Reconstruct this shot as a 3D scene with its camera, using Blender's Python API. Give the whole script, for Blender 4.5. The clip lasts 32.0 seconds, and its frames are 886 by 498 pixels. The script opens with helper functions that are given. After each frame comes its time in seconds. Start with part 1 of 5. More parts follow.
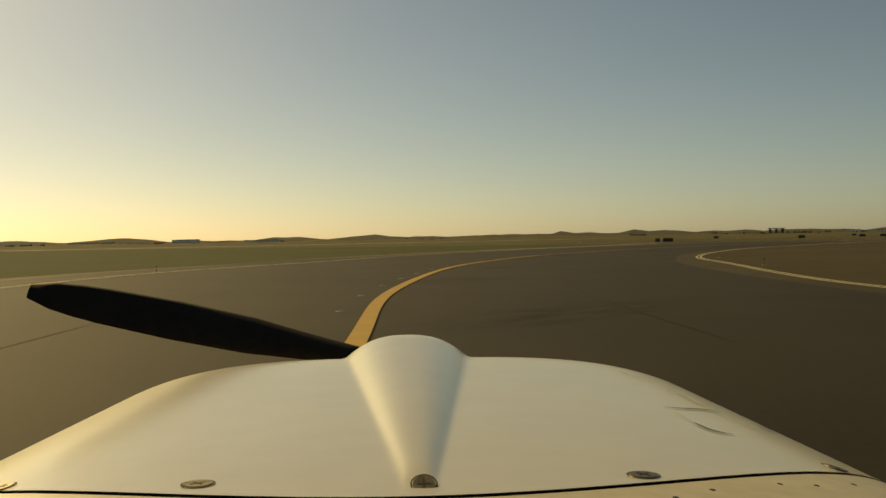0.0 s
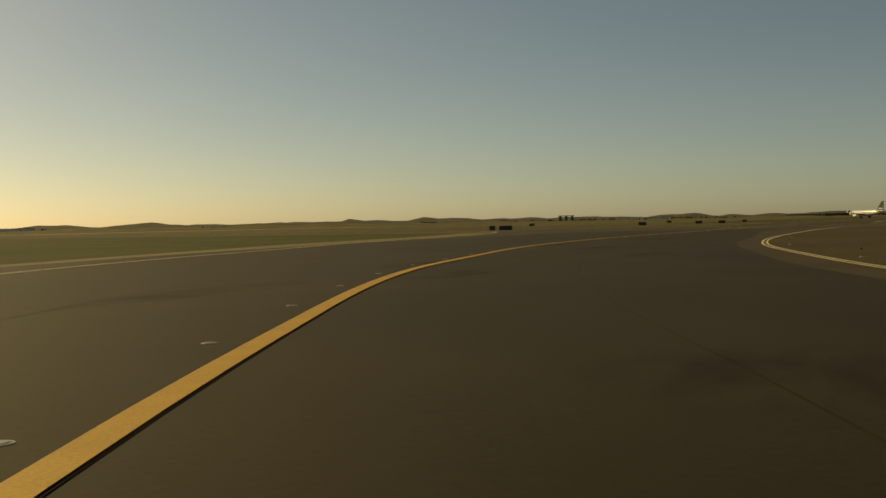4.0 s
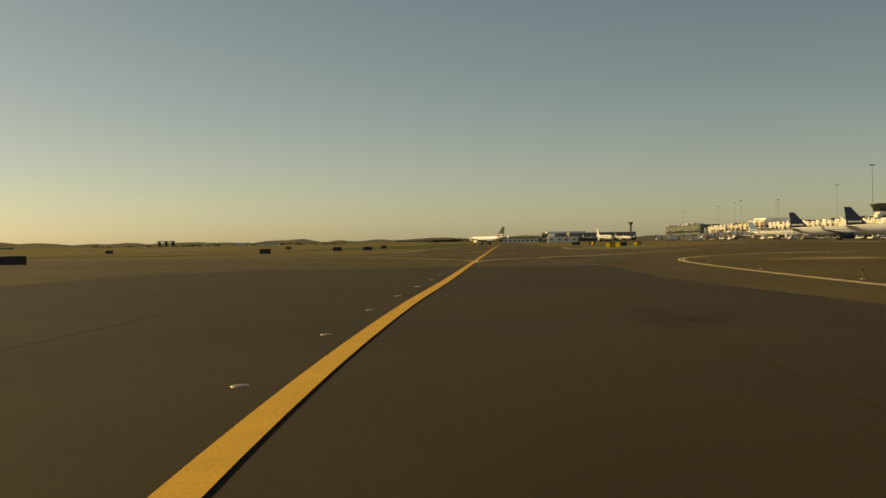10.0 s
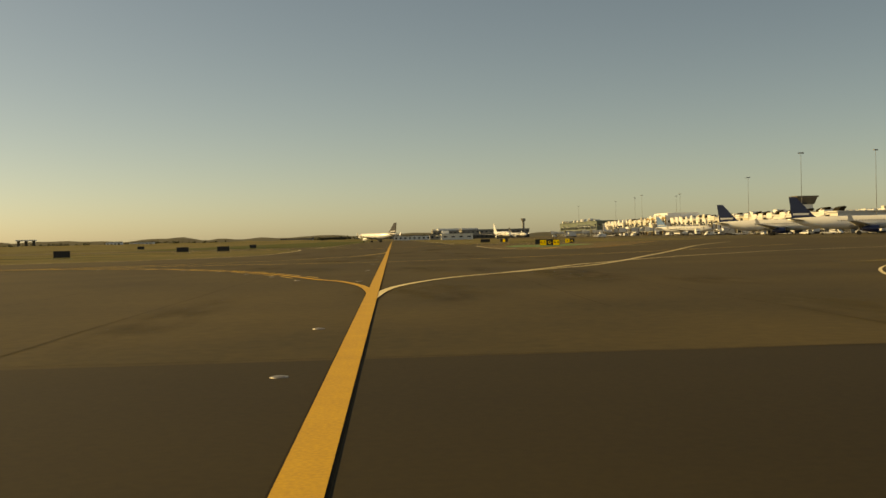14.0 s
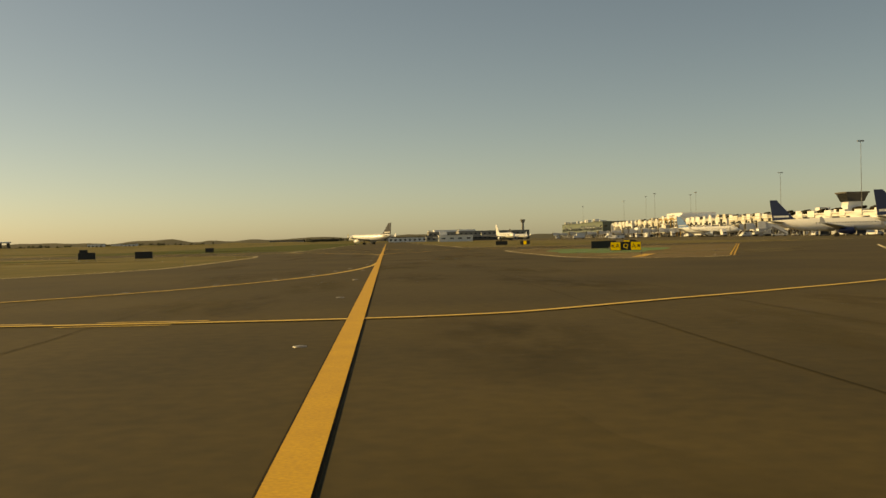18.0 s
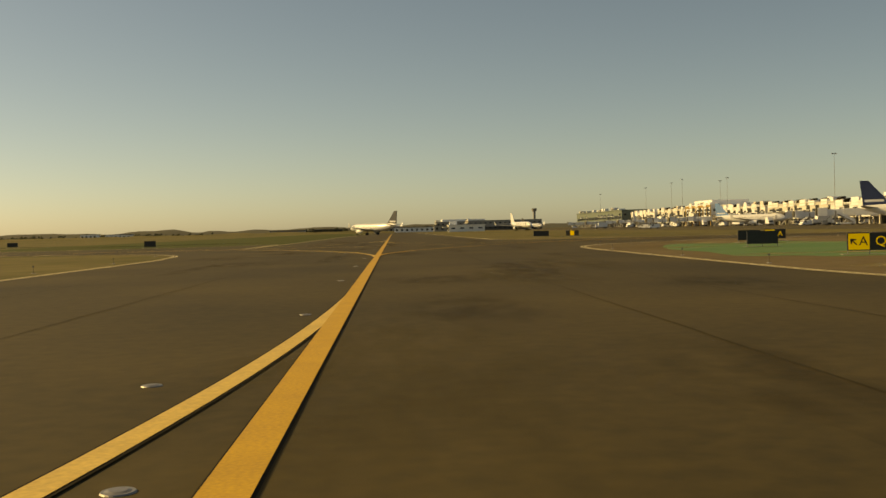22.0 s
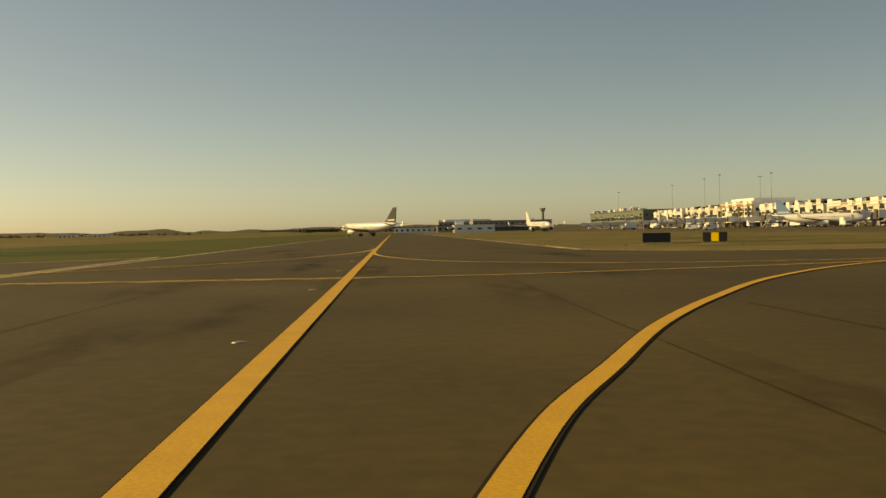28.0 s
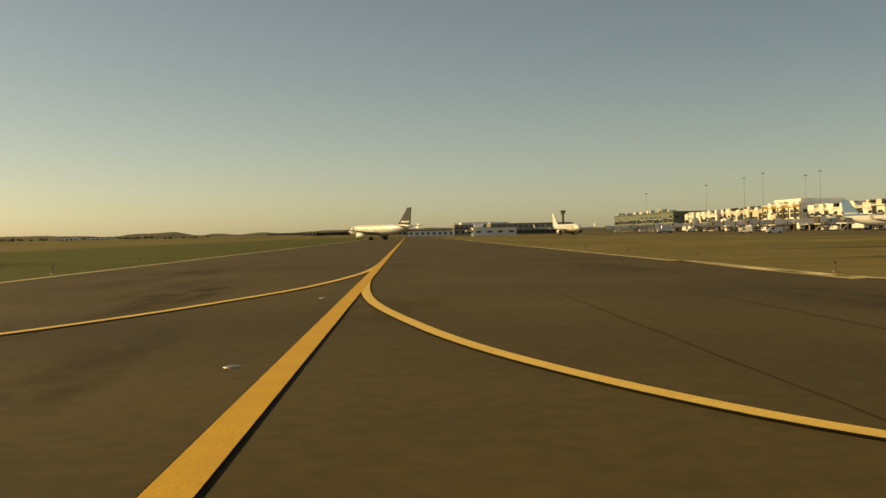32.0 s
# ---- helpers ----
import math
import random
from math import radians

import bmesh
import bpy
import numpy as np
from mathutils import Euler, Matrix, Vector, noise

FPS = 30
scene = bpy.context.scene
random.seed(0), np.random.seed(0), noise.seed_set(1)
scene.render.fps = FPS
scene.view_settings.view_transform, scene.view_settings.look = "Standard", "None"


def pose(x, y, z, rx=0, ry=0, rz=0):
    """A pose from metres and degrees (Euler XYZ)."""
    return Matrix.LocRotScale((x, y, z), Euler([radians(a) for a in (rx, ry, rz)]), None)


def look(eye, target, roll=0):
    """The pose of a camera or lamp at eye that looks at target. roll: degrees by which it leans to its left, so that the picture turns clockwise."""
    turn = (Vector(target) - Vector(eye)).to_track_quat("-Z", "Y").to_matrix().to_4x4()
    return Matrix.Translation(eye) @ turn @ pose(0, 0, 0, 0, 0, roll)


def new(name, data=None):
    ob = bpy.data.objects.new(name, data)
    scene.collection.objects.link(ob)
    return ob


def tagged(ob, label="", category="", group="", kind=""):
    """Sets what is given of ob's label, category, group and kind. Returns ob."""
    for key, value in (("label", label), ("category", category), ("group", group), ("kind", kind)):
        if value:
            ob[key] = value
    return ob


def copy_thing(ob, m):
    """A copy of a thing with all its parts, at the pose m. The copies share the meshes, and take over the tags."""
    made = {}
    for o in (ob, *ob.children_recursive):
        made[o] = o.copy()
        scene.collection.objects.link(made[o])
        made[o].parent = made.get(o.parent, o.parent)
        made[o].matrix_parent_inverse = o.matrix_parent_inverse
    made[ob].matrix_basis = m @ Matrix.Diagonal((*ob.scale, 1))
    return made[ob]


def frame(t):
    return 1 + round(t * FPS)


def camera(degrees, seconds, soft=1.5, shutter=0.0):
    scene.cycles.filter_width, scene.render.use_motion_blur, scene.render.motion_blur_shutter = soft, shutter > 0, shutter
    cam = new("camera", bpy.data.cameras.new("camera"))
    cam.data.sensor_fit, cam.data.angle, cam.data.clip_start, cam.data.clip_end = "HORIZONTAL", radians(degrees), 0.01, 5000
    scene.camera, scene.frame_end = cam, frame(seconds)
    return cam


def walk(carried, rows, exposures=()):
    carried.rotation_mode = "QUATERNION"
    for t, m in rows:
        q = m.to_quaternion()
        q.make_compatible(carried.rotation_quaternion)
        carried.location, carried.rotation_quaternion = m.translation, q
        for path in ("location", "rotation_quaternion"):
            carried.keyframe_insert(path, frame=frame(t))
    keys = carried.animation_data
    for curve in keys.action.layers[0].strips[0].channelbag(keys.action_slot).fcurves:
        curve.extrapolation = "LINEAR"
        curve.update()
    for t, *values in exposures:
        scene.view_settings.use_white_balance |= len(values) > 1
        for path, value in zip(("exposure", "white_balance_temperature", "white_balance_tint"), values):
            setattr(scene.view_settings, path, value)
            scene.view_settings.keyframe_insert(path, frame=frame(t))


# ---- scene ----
# A drive along an airport taxiway, filmed over the nose of a light aircraft. The aircraft stands where the drive
# begins; from there the camera goes on along the painted centre line, past two crossings, towards the terminal.
# x runs across the straight taxiway from its centre line, y along it.
EYE = 1.85          # metres above the pavement
cam = camera(47.94, 32.0, soft=1.5)

# seconds, x, y, then turn to the left of +y, tilt and roll in degrees
PATH = [
    (0, 68.893, -288.589, 38.139, -0.527, -1.039),
    (0.5, 63.377, -282.151, 37.353, -0.363, -1.152),
    (1, 58.018, -275.589, 35.780, -0.303, -1.112),
    (1.5, 52.849, -268.882, 34.094, -0.574, -1.111),
    (2, 47.894, -262.022, 32.241, -0.431, -1.086),
    (2.5, 43.158, -255.012, 30.504, -0.489, -1.059),
    (3, 38.603, -247.887, 29.310, -0.665, -1.068),
    (3.5, 34.254, -240.645, 27.751, -0.602, -1.157),
    (4, 30.117, -233.357, 25.952, -1.451, -1.124),
    (4.5, 26.260, -225.983, 23.862, -1.390, -1.121),
    (5, 22.710, -218.521, 21.629, -1.217, -1.120),
    (5.5, 19.474, -210.982, 19.430, -0.586, -1.120),
    (6, 16.532, -203.386, 17.370, -0.684, -1.111),
    (6.5, 13.850, -195.753, 15.020, -0.556, -1.122),
    (7, 11.545, -188.050, 12.652, -0.652, -1.079),
    (7.5, 9.518, -180.315, 10.758, -0.503, -1.044),
    (8, 7.741, -172.608, 9.333, -0.513, -1.180),
    (8.5, 6.217, -164.973, 7.875, -0.398, -1.289),
    (9, 4.899, -157.416, 6.475, -0.390, -1.323),
    (9.5, 3.714, -149.872, 5.022, -0.505, -1.337),
    (10, 2.770, -142.318, 3.520, -0.371, -1.020),
    (10.5, 2.039, -134.796, 2.015, -0.556, -0.980),
    (11, 1.439, -127.364, 0.571, -0.619, -1.148),
    (11.5, 1.055, -120.047, -0.768, -0.434, -1.190),
    (12, 0.889, -112.844, -1.762, -0.664, -1.285),
    (12.5, 0.785, -105.791, -2.185, -0.560, -1.252),
    (13, 0.729, -98.845, -2.403, -0.545, -1.198),
    (13.5, 0.730, -91.943, -2.662, -0.656, -1.294),
    (14, 0.731, -85.001, -2.867, -0.641, -1.279),
    (14.5, 0.755, -78.027, -2.938, -0.526, -1.393),
    (15, 0.762, -71.030, -2.727, -1.082, -1.173),
    (15.5, 0.744, -64.004, -2.517, -1.219, -1.138),
    (16, 0.710, -56.946, -2.461, -1.074, -1.169),
    (16.5, 0.679, -49.851, -2.586, -0.504, -1.370),
    (17, 0.704, -42.715, -2.789, -0.502, -1.238),
    (17.5, 0.745, -35.560, -3.093, -0.515, -1.430),
    (18, 0.785, -28.393, -3.187, -0.544, -1.308),
    (18.5, 0.855, -21.258, -3.222, -0.570, -1.271),
    (19, 0.960, -14.149, -3.320, -0.614, -1.206),
    (19.5, 1.036, -7.043, -3.255, -0.362, -1.491),
    (20, 1.097, 0.000, -2.959, -0.649, -1.217),
    (20.5, 1.118, 6.963, -3.199, -0.722, -1.085),
    (21, 1.190, 13.855, -3.390, -0.763, -1.379),
    (21.5, 1.233, 20.744, -3.057, -1.099, -1.372),
    (22, 1.228, 27.653, -2.805, -1.113, -1.388),
    (22.5, 1.247, 34.545, -2.866, -0.895, -1.328),
    (23, 1.284, 41.408, -2.864, -1.053, -1.326),
    (23.5, 1.382, 48.258, -2.776, -0.763, -1.326),
    (24, 1.497, 55.113, -2.627, -0.781, -1.341),
    (24.5, 1.526, 62.011, -2.756, -0.952, -1.193),
    (25, 1.531, 68.926, -2.963, -0.821, -1.252),
    (25.5, 1.586, 75.806, -2.928, -0.747, -1.300),
    (26, 1.640, 82.610, -3.134, -0.957, -1.155),
    (26.5, 1.708, 89.336, -3.224, -1.233, -1.128),
    (27, 1.776, 95.985, -3.137, -1.242, -1.128),
    (27.5, 1.827, 102.555, -2.934, -0.992, -1.156),
    (28, 1.865, 109.047, -2.800, -1.073, -1.137),
    (28.5, 1.877, 115.437, -2.607, -0.955, -1.136),
    (29, 1.920, 121.696, -2.342, -0.881, -1.128),
    (29.5, 1.885, 127.837, -2.202, -0.841, -1.092),
    (30, 1.859, 133.871, -2.167, -0.678, -0.997),
    (30.5, 1.850, 139.821, -1.971, -0.845, -0.977),
    (31, 1.849, 145.700, -1.992, -0.709, -1.040),
    (31.5, 1.833, 151.582, -2.139, -0.733, -1.043),
    (32, 1.733, 157.472, -1.995, -0.871, -1.108),
]


def eye_pose(x, y, yaw, tilt, roll):
    a, b = radians(yaw), radians(tilt)
    return look((x, y, EYE), (x - math.sin(a) * math.cos(b), y + math.cos(a) * math.cos(b), EYE + math.sin(b)), roll)


walk(cam, [(t, eye_pose(x, y, yaw, tilt, roll)) for t, x, y, yaw, tilt, roll in PATH], exposures=[
    (0.0, -0.62, 11600, 1), (3.5, -0.66, 12200, 1), (6.0, -0.30, 13600, 3), (10.0, -0.12, 14400, 5), (13.0, 0.07, 14400, 6), (32.0, 0.07, 14400, 6),
])

# ---- light ----
SUN_LEFT, SUN_UP = 75.0, 30.0          # degrees left of straight ahead, and above the horizon
world = bpy.data.worlds.new("sky")
scene.world = world
world.use_nodes = True
wn = world.node_tree.nodes
sky = wn.new("ShaderNodeTexSky")
sky.sky_type = "NISHITA"
sky.sun_disc = False
sky.sun_elevation = radians(SUN_UP)
sky.sun_rotation = radians(-SUN_LEFT)
sky.dust_density, sky.air_density, sky.ozone_density = 0.72, 0.68, 3.0
wn["Background"].inputs[1].default_value = 0.102
world.node_tree.links.new(sky.outputs[0], wn["Background"].inputs[0])

sun = new("sun", bpy.data.lights.new("sun", "SUN"))
sun.data.energy, sun.data.angle, sun.data.color = 4.1, radians(0.6), (1.0, 0.83, 0.50)
sd = Vector((-math.sin(radians(SUN_LEFT)) * math.cos(radians(SUN_UP)),
             math.cos(radians(SUN_LEFT)) * math.cos(radians(SUN_UP)), math.sin(radians(SUN_UP))))
sun.matrix_world = look(sd * 100, (0, 0, 0))


# ---- materials ----
def mat(name, a, b=None, rough=0.6, metal=0.0, fine=30.0, coarse=1.5, bump=0.0, mix=0.5, coat=0.0, obj_random=0.0, spec=0.5):
    """Two colours mixed by a coarse and a fine noise, with relief."""
    m = bpy.data.materials.new(name)
    m.use_nodes = True
    nt = m.node_tree
    p = nt.nodes["Principled BSDF"]
    p.inputs["Roughness"].default_value, p.inputs["Metallic"].default_value = rough, metal
    p.inputs["Coat Weight"].default_value, p.inputs["Specular IOR Level"].default_value = coat, spec
    p.inputs["Coat Roughness"].default_value = 0.16
    b = b or tuple(min(1, c * 0.82) for c in a)
    tc = nt.nodes.new("ShaderNodeTexCoord")
    n1, n2 = nt.nodes.new("ShaderNodeTexNoise"), nt.nodes.new("ShaderNodeTexNoise")
    n1.inputs["Scale"].default_value, n2.inputs["Scale"].default_value = coarse, fine
    n1.inputs["Detail"].default_value, n2.inputs["Detail"].default_value = 5, 6
    for n in (n1, n2):
        nt.links.new(tc.outputs["Object"], n.inputs["Vector"])
    mx = nt.nodes.new("ShaderNodeMath")
    mx.operation = "MULTIPLY_ADD"
    mx.inputs[1].default_value = mix
    nt.links.new(n1.outputs[0], mx.inputs[0])
    m2 = nt.nodes.new("ShaderNodeMath")
    m2.operation = "MULTIPLY"
    m2.inputs[1].default_value = 1 - mix
    nt.links.new(n2.outputs[0], m2.inputs[0])
    nt.links.new(m2.outputs[0], mx.inputs[2])
    rng = nt.nodes.new("ShaderNodeMapRange")
    rng.inputs[1].default_value, rng.inputs[2].default_value = 0.34, 0.66
    nt.links.new(mx.outputs[0], rng.inputs[0])
    cm = nt.nodes.new("ShaderNodeMix")
    cm.data_type = "RGBA"
    cm.inputs[6].default_value, cm.inputs[7].default_value = (*a, 1), (*b, 1)
    nt.links.new(rng.outputs[0], cm.inputs[0])
    out = cm.outputs[2]
    if obj_random:
        oi = nt.nodes.new("ShaderNodeObjectInfo")
        hv = nt.nodes.new("ShaderNodeHueSaturation")
        rr = nt.nodes.new("ShaderNodeMapRange")
        rr.inputs[3].default_value, rr.inputs[4].default_value = 1 - obj_random, 1 + obj_random
        nt.links.new(oi.outputs["Random"], rr.inputs[0])
        nt.links.new(rr.outputs[0], hv.inputs["Value"])
        nt.links.new(out, hv.inputs["Color"])
        out = hv.outputs[0]
    nt.links.new(out, p.inputs["Base Color"])
    if bump:
        bp = nt.nodes.new("ShaderNodeBump")
        bp.inputs["Strength"].default_value, bp.inputs["Distance"].default_value = min(1, bump * 20), bump
        nt.links.new(n2.outputs[0], bp.inputs["Height"])
        nt.links.new(bp.outputs[0], p.inputs["Normal"])
    return m


M_COWL = mat("aged_white_paint", (0.78, 0.70, 0.45), (0.71, 0.63, 0.40), rough=0.3, fine=14, coarse=2.0, coat=0.6, bump=0.0003)
M_COWL.node_tree.nodes["Principled BSDF"].inputs["Coat IOR"].default_value = 1.55
# white for chipped paint and for glints painted on the cowling
M_SCUFF_GLINT = mat("bare_scuffed_paint", (0.88, 0.86, 0.78), rough=0.25)
M_DECK = mat("dull_white_paint", (0.70, 0.62, 0.42), (0.56, 0.49, 0.32), rough=0.45, fine=40, coarse=4)
M_STEEL = mat("worn_steel", (0.30, 0.245, 0.15), (0.10, 0.08, 0.045), rough=0.5, metal=0.9, fine=300, coarse=60)
M_SLOT = mat("dark_slot", (0.02, 0.02, 0.018), rough=0.8)
M_SEAM = mat("grimy_seam", (0.05, 0.045, 0.035), (0.12, 0.10, 0.07), rough=0.8, fine=80, coarse=12)
M_PROP = mat("matt_black_blade", (0.014, 0.013, 0.012), (0.022, 0.020, 0.018), rough=0.8, spec=0.1, fine=60, coarse=5)
M_RUBBER = mat("tyre_rubber", (0.02, 0.02, 0.02), (0.035, 0.034, 0.032), rough=0.8)
M_ASPHALT = mat("taxiway_asphalt", (0.022, 0.0164, 0.0056), (0.038, 0.0285, 0.0098), rough=0.8, spec=0.2, fine=9.0, coarse=0.12, bump=0.006, mix=0.6)
M_ASPHALT_OLD = mat("bleached_old_asphalt", (0.041, 0.0318, 0.0106), (0.086, 0.0630, 0.0208), rough=0.8, spec=0.2, fine=3.0, coarse=0.11, bump=0.005, mix=0.6)
M_APRON = mat("apron_asphalt", (0.062, 0.049, 0.021), (0.105, 0.083, 0.038), rough=0.85, spec=0.2, fine=1.5, coarse=0.03, bump=0.004, mix=0.6)
M_CONCRETE = mat("pale_concrete", (0.24, 0.22, 0.17), (0.32, 0.29, 0.22), rough=0.85, fine=3.0, coarse=0.05, mix=0.6)
M_TAR = mat("tar_seal", (0.016, 0.013, 0.007), (0.030, 0.024, 0.011), rough=0.85, spec=0.1, fine=12, coarse=1.5)
M_YELLOW = mat("taxi_line_paint", (0.62, 0.36, 0.035), (0.44, 0.25, 0.03), rough=0.7, fine=22, coarse=1.2, mix=0.35, bump=0.001)
# paler yellows: sun glare on the far lines is mixed into the colour
M_YELLOW_PALE = mat("faded_line_paint", (0.78, 0.68, 0.42), (0.60, 0.50, 0.28), rough=0.75, fine=14, coarse=0.8, mix=0.35)
M_YELLOW_MID = mat("worn_line_paint", (0.72, 0.50, 0.14), (0.52, 0.35, 0.10), rough=0.72, fine=16, coarse=0.9, mix=0.35)
M_GREEN = mat("green_painted_pavement", (0.045, 0.140, 0.024), (0.095, 0.155, 0.040), rough=0.8, fine=3, coarse=0.2)
M_GRASS = mat("dry_grass", (0.078, 0.074, 0.024), (0.190, 0.152, 0.066), rough=0.95, spec=0.1, fine=0.30, coarse=0.03, bump=0.05, mix=0.6)
M_GREENGRASS = mat("mown_green_grass", (0.048, 0.066, 0.013), (0.090, 0.088, 0.026), rough=0.95, spec=0.1, fine=0.4, coarse=0.05, bump=0.04)
M_SHOULDER = mat("sandy_shoulder", (0.19, 0.15, 0.075), (0.27, 0.215, 0.115), rough=0.9, spec=0.15, fine=1.4, coarse=0.05, bump=0.004)
M_DIRT = mat("bare_earth", (0.058, 0.045, 0.020), (0.098, 0.077, 0.037), rough=0.95, spec=0.1, fine=1.0, coarse=0.05)
M_TAN = mat("bleached_tan_earth", (0.105, 0.078, 0.040), (0.165, 0.125, 0.070), rough=0.95, spec=0.1, fine=1.0, coarse=0.06)
M_HILL = mat("far_scrub", (0.042, 0.042, 0.022), (0.068, 0.062, 0.034), rough=1.0, fine=0.05, coarse=0.006)
M_LEAF = mat("far_foliage", (0.040, 0.045, 0.022), (0.065, 0.068, 0.032), rough=0.95, fine=0.6, coarse=0.05)
M_SIGN_Y = mat("sign_yellow_face", (0.88, 0.60, 0.02), (0.84, 0.55, 0.02), rough=0.45, fine=9, coarse=1.5)
# weak glow added to the yellow faces, which the sun leaves dim
M_SIGN_Y.node_tree.nodes["Principled BSDF"].inputs["Emission Color"].default_value = (1.0, 0.62, 0.02, 1)
M_SIGN_Y.node_tree.nodes["Principled BSDF"].inputs["Emission Strength"].default_value = 0.22
M_SIGN_K = mat("sign_black", (0.012, 0.012, 0.012), (0.022, 0.021, 0.02), rough=0.5)
M_SIGN_R = mat("sign_letter_black", (0.03, 0.012, 0.008), rough=0.5)
M_POST = mat("galvanised_steel", (0.32, 0.31, 0.29), (0.22, 0.21, 0.20), rough=0.5, metal=0.6, fine=20, coarse=2)
M_JET = mat("airliner_white", (0.80, 0.80, 0.78), (0.74, 0.74, 0.72), rough=0.28, fine=2.0, coarse=0.2, coat=0.3)
M_JET_GREY = mat("airliner_grey_belly", (0.30, 0.31, 0.33), (0.36, 0.36, 0.37), rough=0.35)
M_NAVY = mat("tail_navy", (0.012, 0.022, 0.075), (0.018, 0.030, 0.10), rough=0.3, coat=0.3)
M_SKYBLUE = mat("tail_light_blue", (0.16, 0.30, 0.55), (0.22, 0.38, 0.62), rough=0.3)
M_TAILDK = mat("tail_dark_grey", (0.05, 0.052, 0.055), (0.08, 0.08, 0.082), rough=0.35)
M_GLASS_DK = mat("dark_glazing", (0.016, 0.018, 0.02), (0.03, 0.032, 0.034), rough=0.12, fine=0.5, coarse=0.1)
M_CREAM = mat("cream_cladding", (0.80, 0.79, 0.75), (0.72, 0.71, 0.66), rough=0.7, fine=1.2, coarse=0.1, obj_random=0.08)
M_BEIGE = mat("beige_concrete", (0.66, 0.63, 0.55), (0.56, 0.53, 0.45), rough=0.8, fine=1.0, coarse=0.1, obj_random=0.08)
M_WHITE = mat("white_panel", (0.84, 0.84, 0.82), (0.77, 0.77, 0.75), rough=0.6, fine=1.0, coarse=0.1)
M_OCHRE = mat("ochre_panel", (0.42, 0.27, 0.08), (0.34, 0.22, 0.07), rough=0.7)
M_ROOF = mat("dark_roofing", (0.085, 0.075, 0.06), (0.12, 0.105, 0.08), rough=0.85, fine=2)
M_GREENCLAD = mat("grey_green_cladding", (0.12, 0.15, 0.115), (0.16, 0.185, 0.14), rough=0.6, fine=0.8, coarse=0.1)
M_GREYCLAD = mat("grey_cladding", (0.25, 0.24, 0.21), (0.32, 0.30, 0.26), rough=0.7, fine=0.8, coarse=0.1)
M_BLUELAMP = mat("blue_glass_lens", (0.012, 0.02, 0.07), rough=0.2)
M_LAMPGLASS = mat("floodlight_glass", (0.45, 0.45, 0.42), rough=0.2)


M_SEAL = mat("worn_joint_seal", (0.028, 0.022, 0.009), (0.052, 0.040, 0.015), rough=0.85, spec=0.1, fine=6, coarse=0.6)


def soft_edged(name, a, b, strength, spec=0.2, stretch=(1.0, 1.0, 1.0), fine=1.2):
    """A stain that thins out towards its rim and breaks up in a noise."""
    m = mat(name, a, b, rough=0.85, spec=spec, fine=6, coarse=0.5)
    nt = m.node_tree
    tc = nt.nodes.new("ShaderNodeTexCoord")
    far = nt.nodes.new("ShaderNodeVectorMath")
    far.operation = "DISTANCE"
    far.inputs[1].default_value = (0.5, 0.5, 0.0)
    flat = nt.nodes.new("ShaderNodeVectorMath")
    flat.operation = "MULTIPLY"
    flat.inputs[1].default_value = (1, 1, 0)
    nt.links.new(tc.outputs["Generated"], flat.inputs[0])
    nt.links.new(flat.outputs[0], far.inputs[0])
    fall = nt.nodes.new("ShaderNodeMapRange")
    fall.interpolation_type = "SMOOTHSTEP"
    fall.inputs[1].default_value, fall.inputs[2].default_value = 0.46, 0.10
    fall.inputs[3].default_value, fall.inputs[4].default_value = 0.0, 1.0
    nt.links.new(far.outputs["Value"], fall.inputs[0])
    mp = nt.nodes.new("ShaderNodeMapping")
    mp.inputs["Scale"].default_value = stretch
    nt.links.new(tc.outputs["Object"], mp.inputs[0])
    nz = nt.nodes.new("ShaderNodeTexNoise")
    nz.inputs["Scale"].default_value, nz.inputs["Detail"].default_value = fine, 6
    nt.links.new(mp.outputs[0], nz.inputs["Vector"])
    nr = nt.nodes.new("ShaderNodeMapRange")
    nr.inputs[1].default_value, nr.inputs[2].default_value = 0.36, 0.62
    nr.inputs[3].default_value, nr.inputs[4].default_value = 0.0, strength
    nt.links.new(nz.outputs[0], nr.inputs[0])
    mu = nt.nodes.new("ShaderNodeMath")
    mu.operation = "MULTIPLY"
    nt.links.new(fall.outputs[0], mu.inputs[0])
    nt.links.new(nr.outputs[0], mu.inputs[1])
    nt.links.new(mu.outputs[0], nt.nodes["Principled BSDF"].inputs["Alpha"])
    return m


M_OIL = soft_edged("oil_darkened_asphalt_soft", (0.014, 0.011, 0.005), (0.022, 0.017, 0.008), 0.24, stretch=(1.0, 0.35, 1.0))
M_DUST = soft_edged("pale_dusty_asphalt", (0.085, 0.067, 0.028), (0.115, 0.090, 0.039), 0.35, stretch=(1.0, 0.25, 1.0), fine=0.9)
M_STRAW = soft_edged("bleached_straw", (0.36, 0.30, 0.15), (0.28, 0.23, 0.11), 1.0, spec=0.1, stretch=(0.3, 0.6, 1.0), fine=0.35)
M_LUSH = soft_edged("watered_green_grass", (0.060, 0.095, 0.022), (0.085, 0.110, 0.030), 0.9, spec=0.1, stretch=(0.25, 1.0, 1.0), fine=0.12)
M_EARTH = soft_edged("dark_bare_earth", (0.062, 0.044, 0.020), (0.085, 0.062, 0.028), 0.9, spec=0.1, stretch=(0.3, 1.0, 1.0), fine=0.15)

# ---- building helpers ----
def thing(name, m, label, category, group="", kind=""):
    ob = new(name)
    ob.empty_display_size = 0.2
    ob.matrix_basis = m
    return tagged(ob, label, category, group, kind)


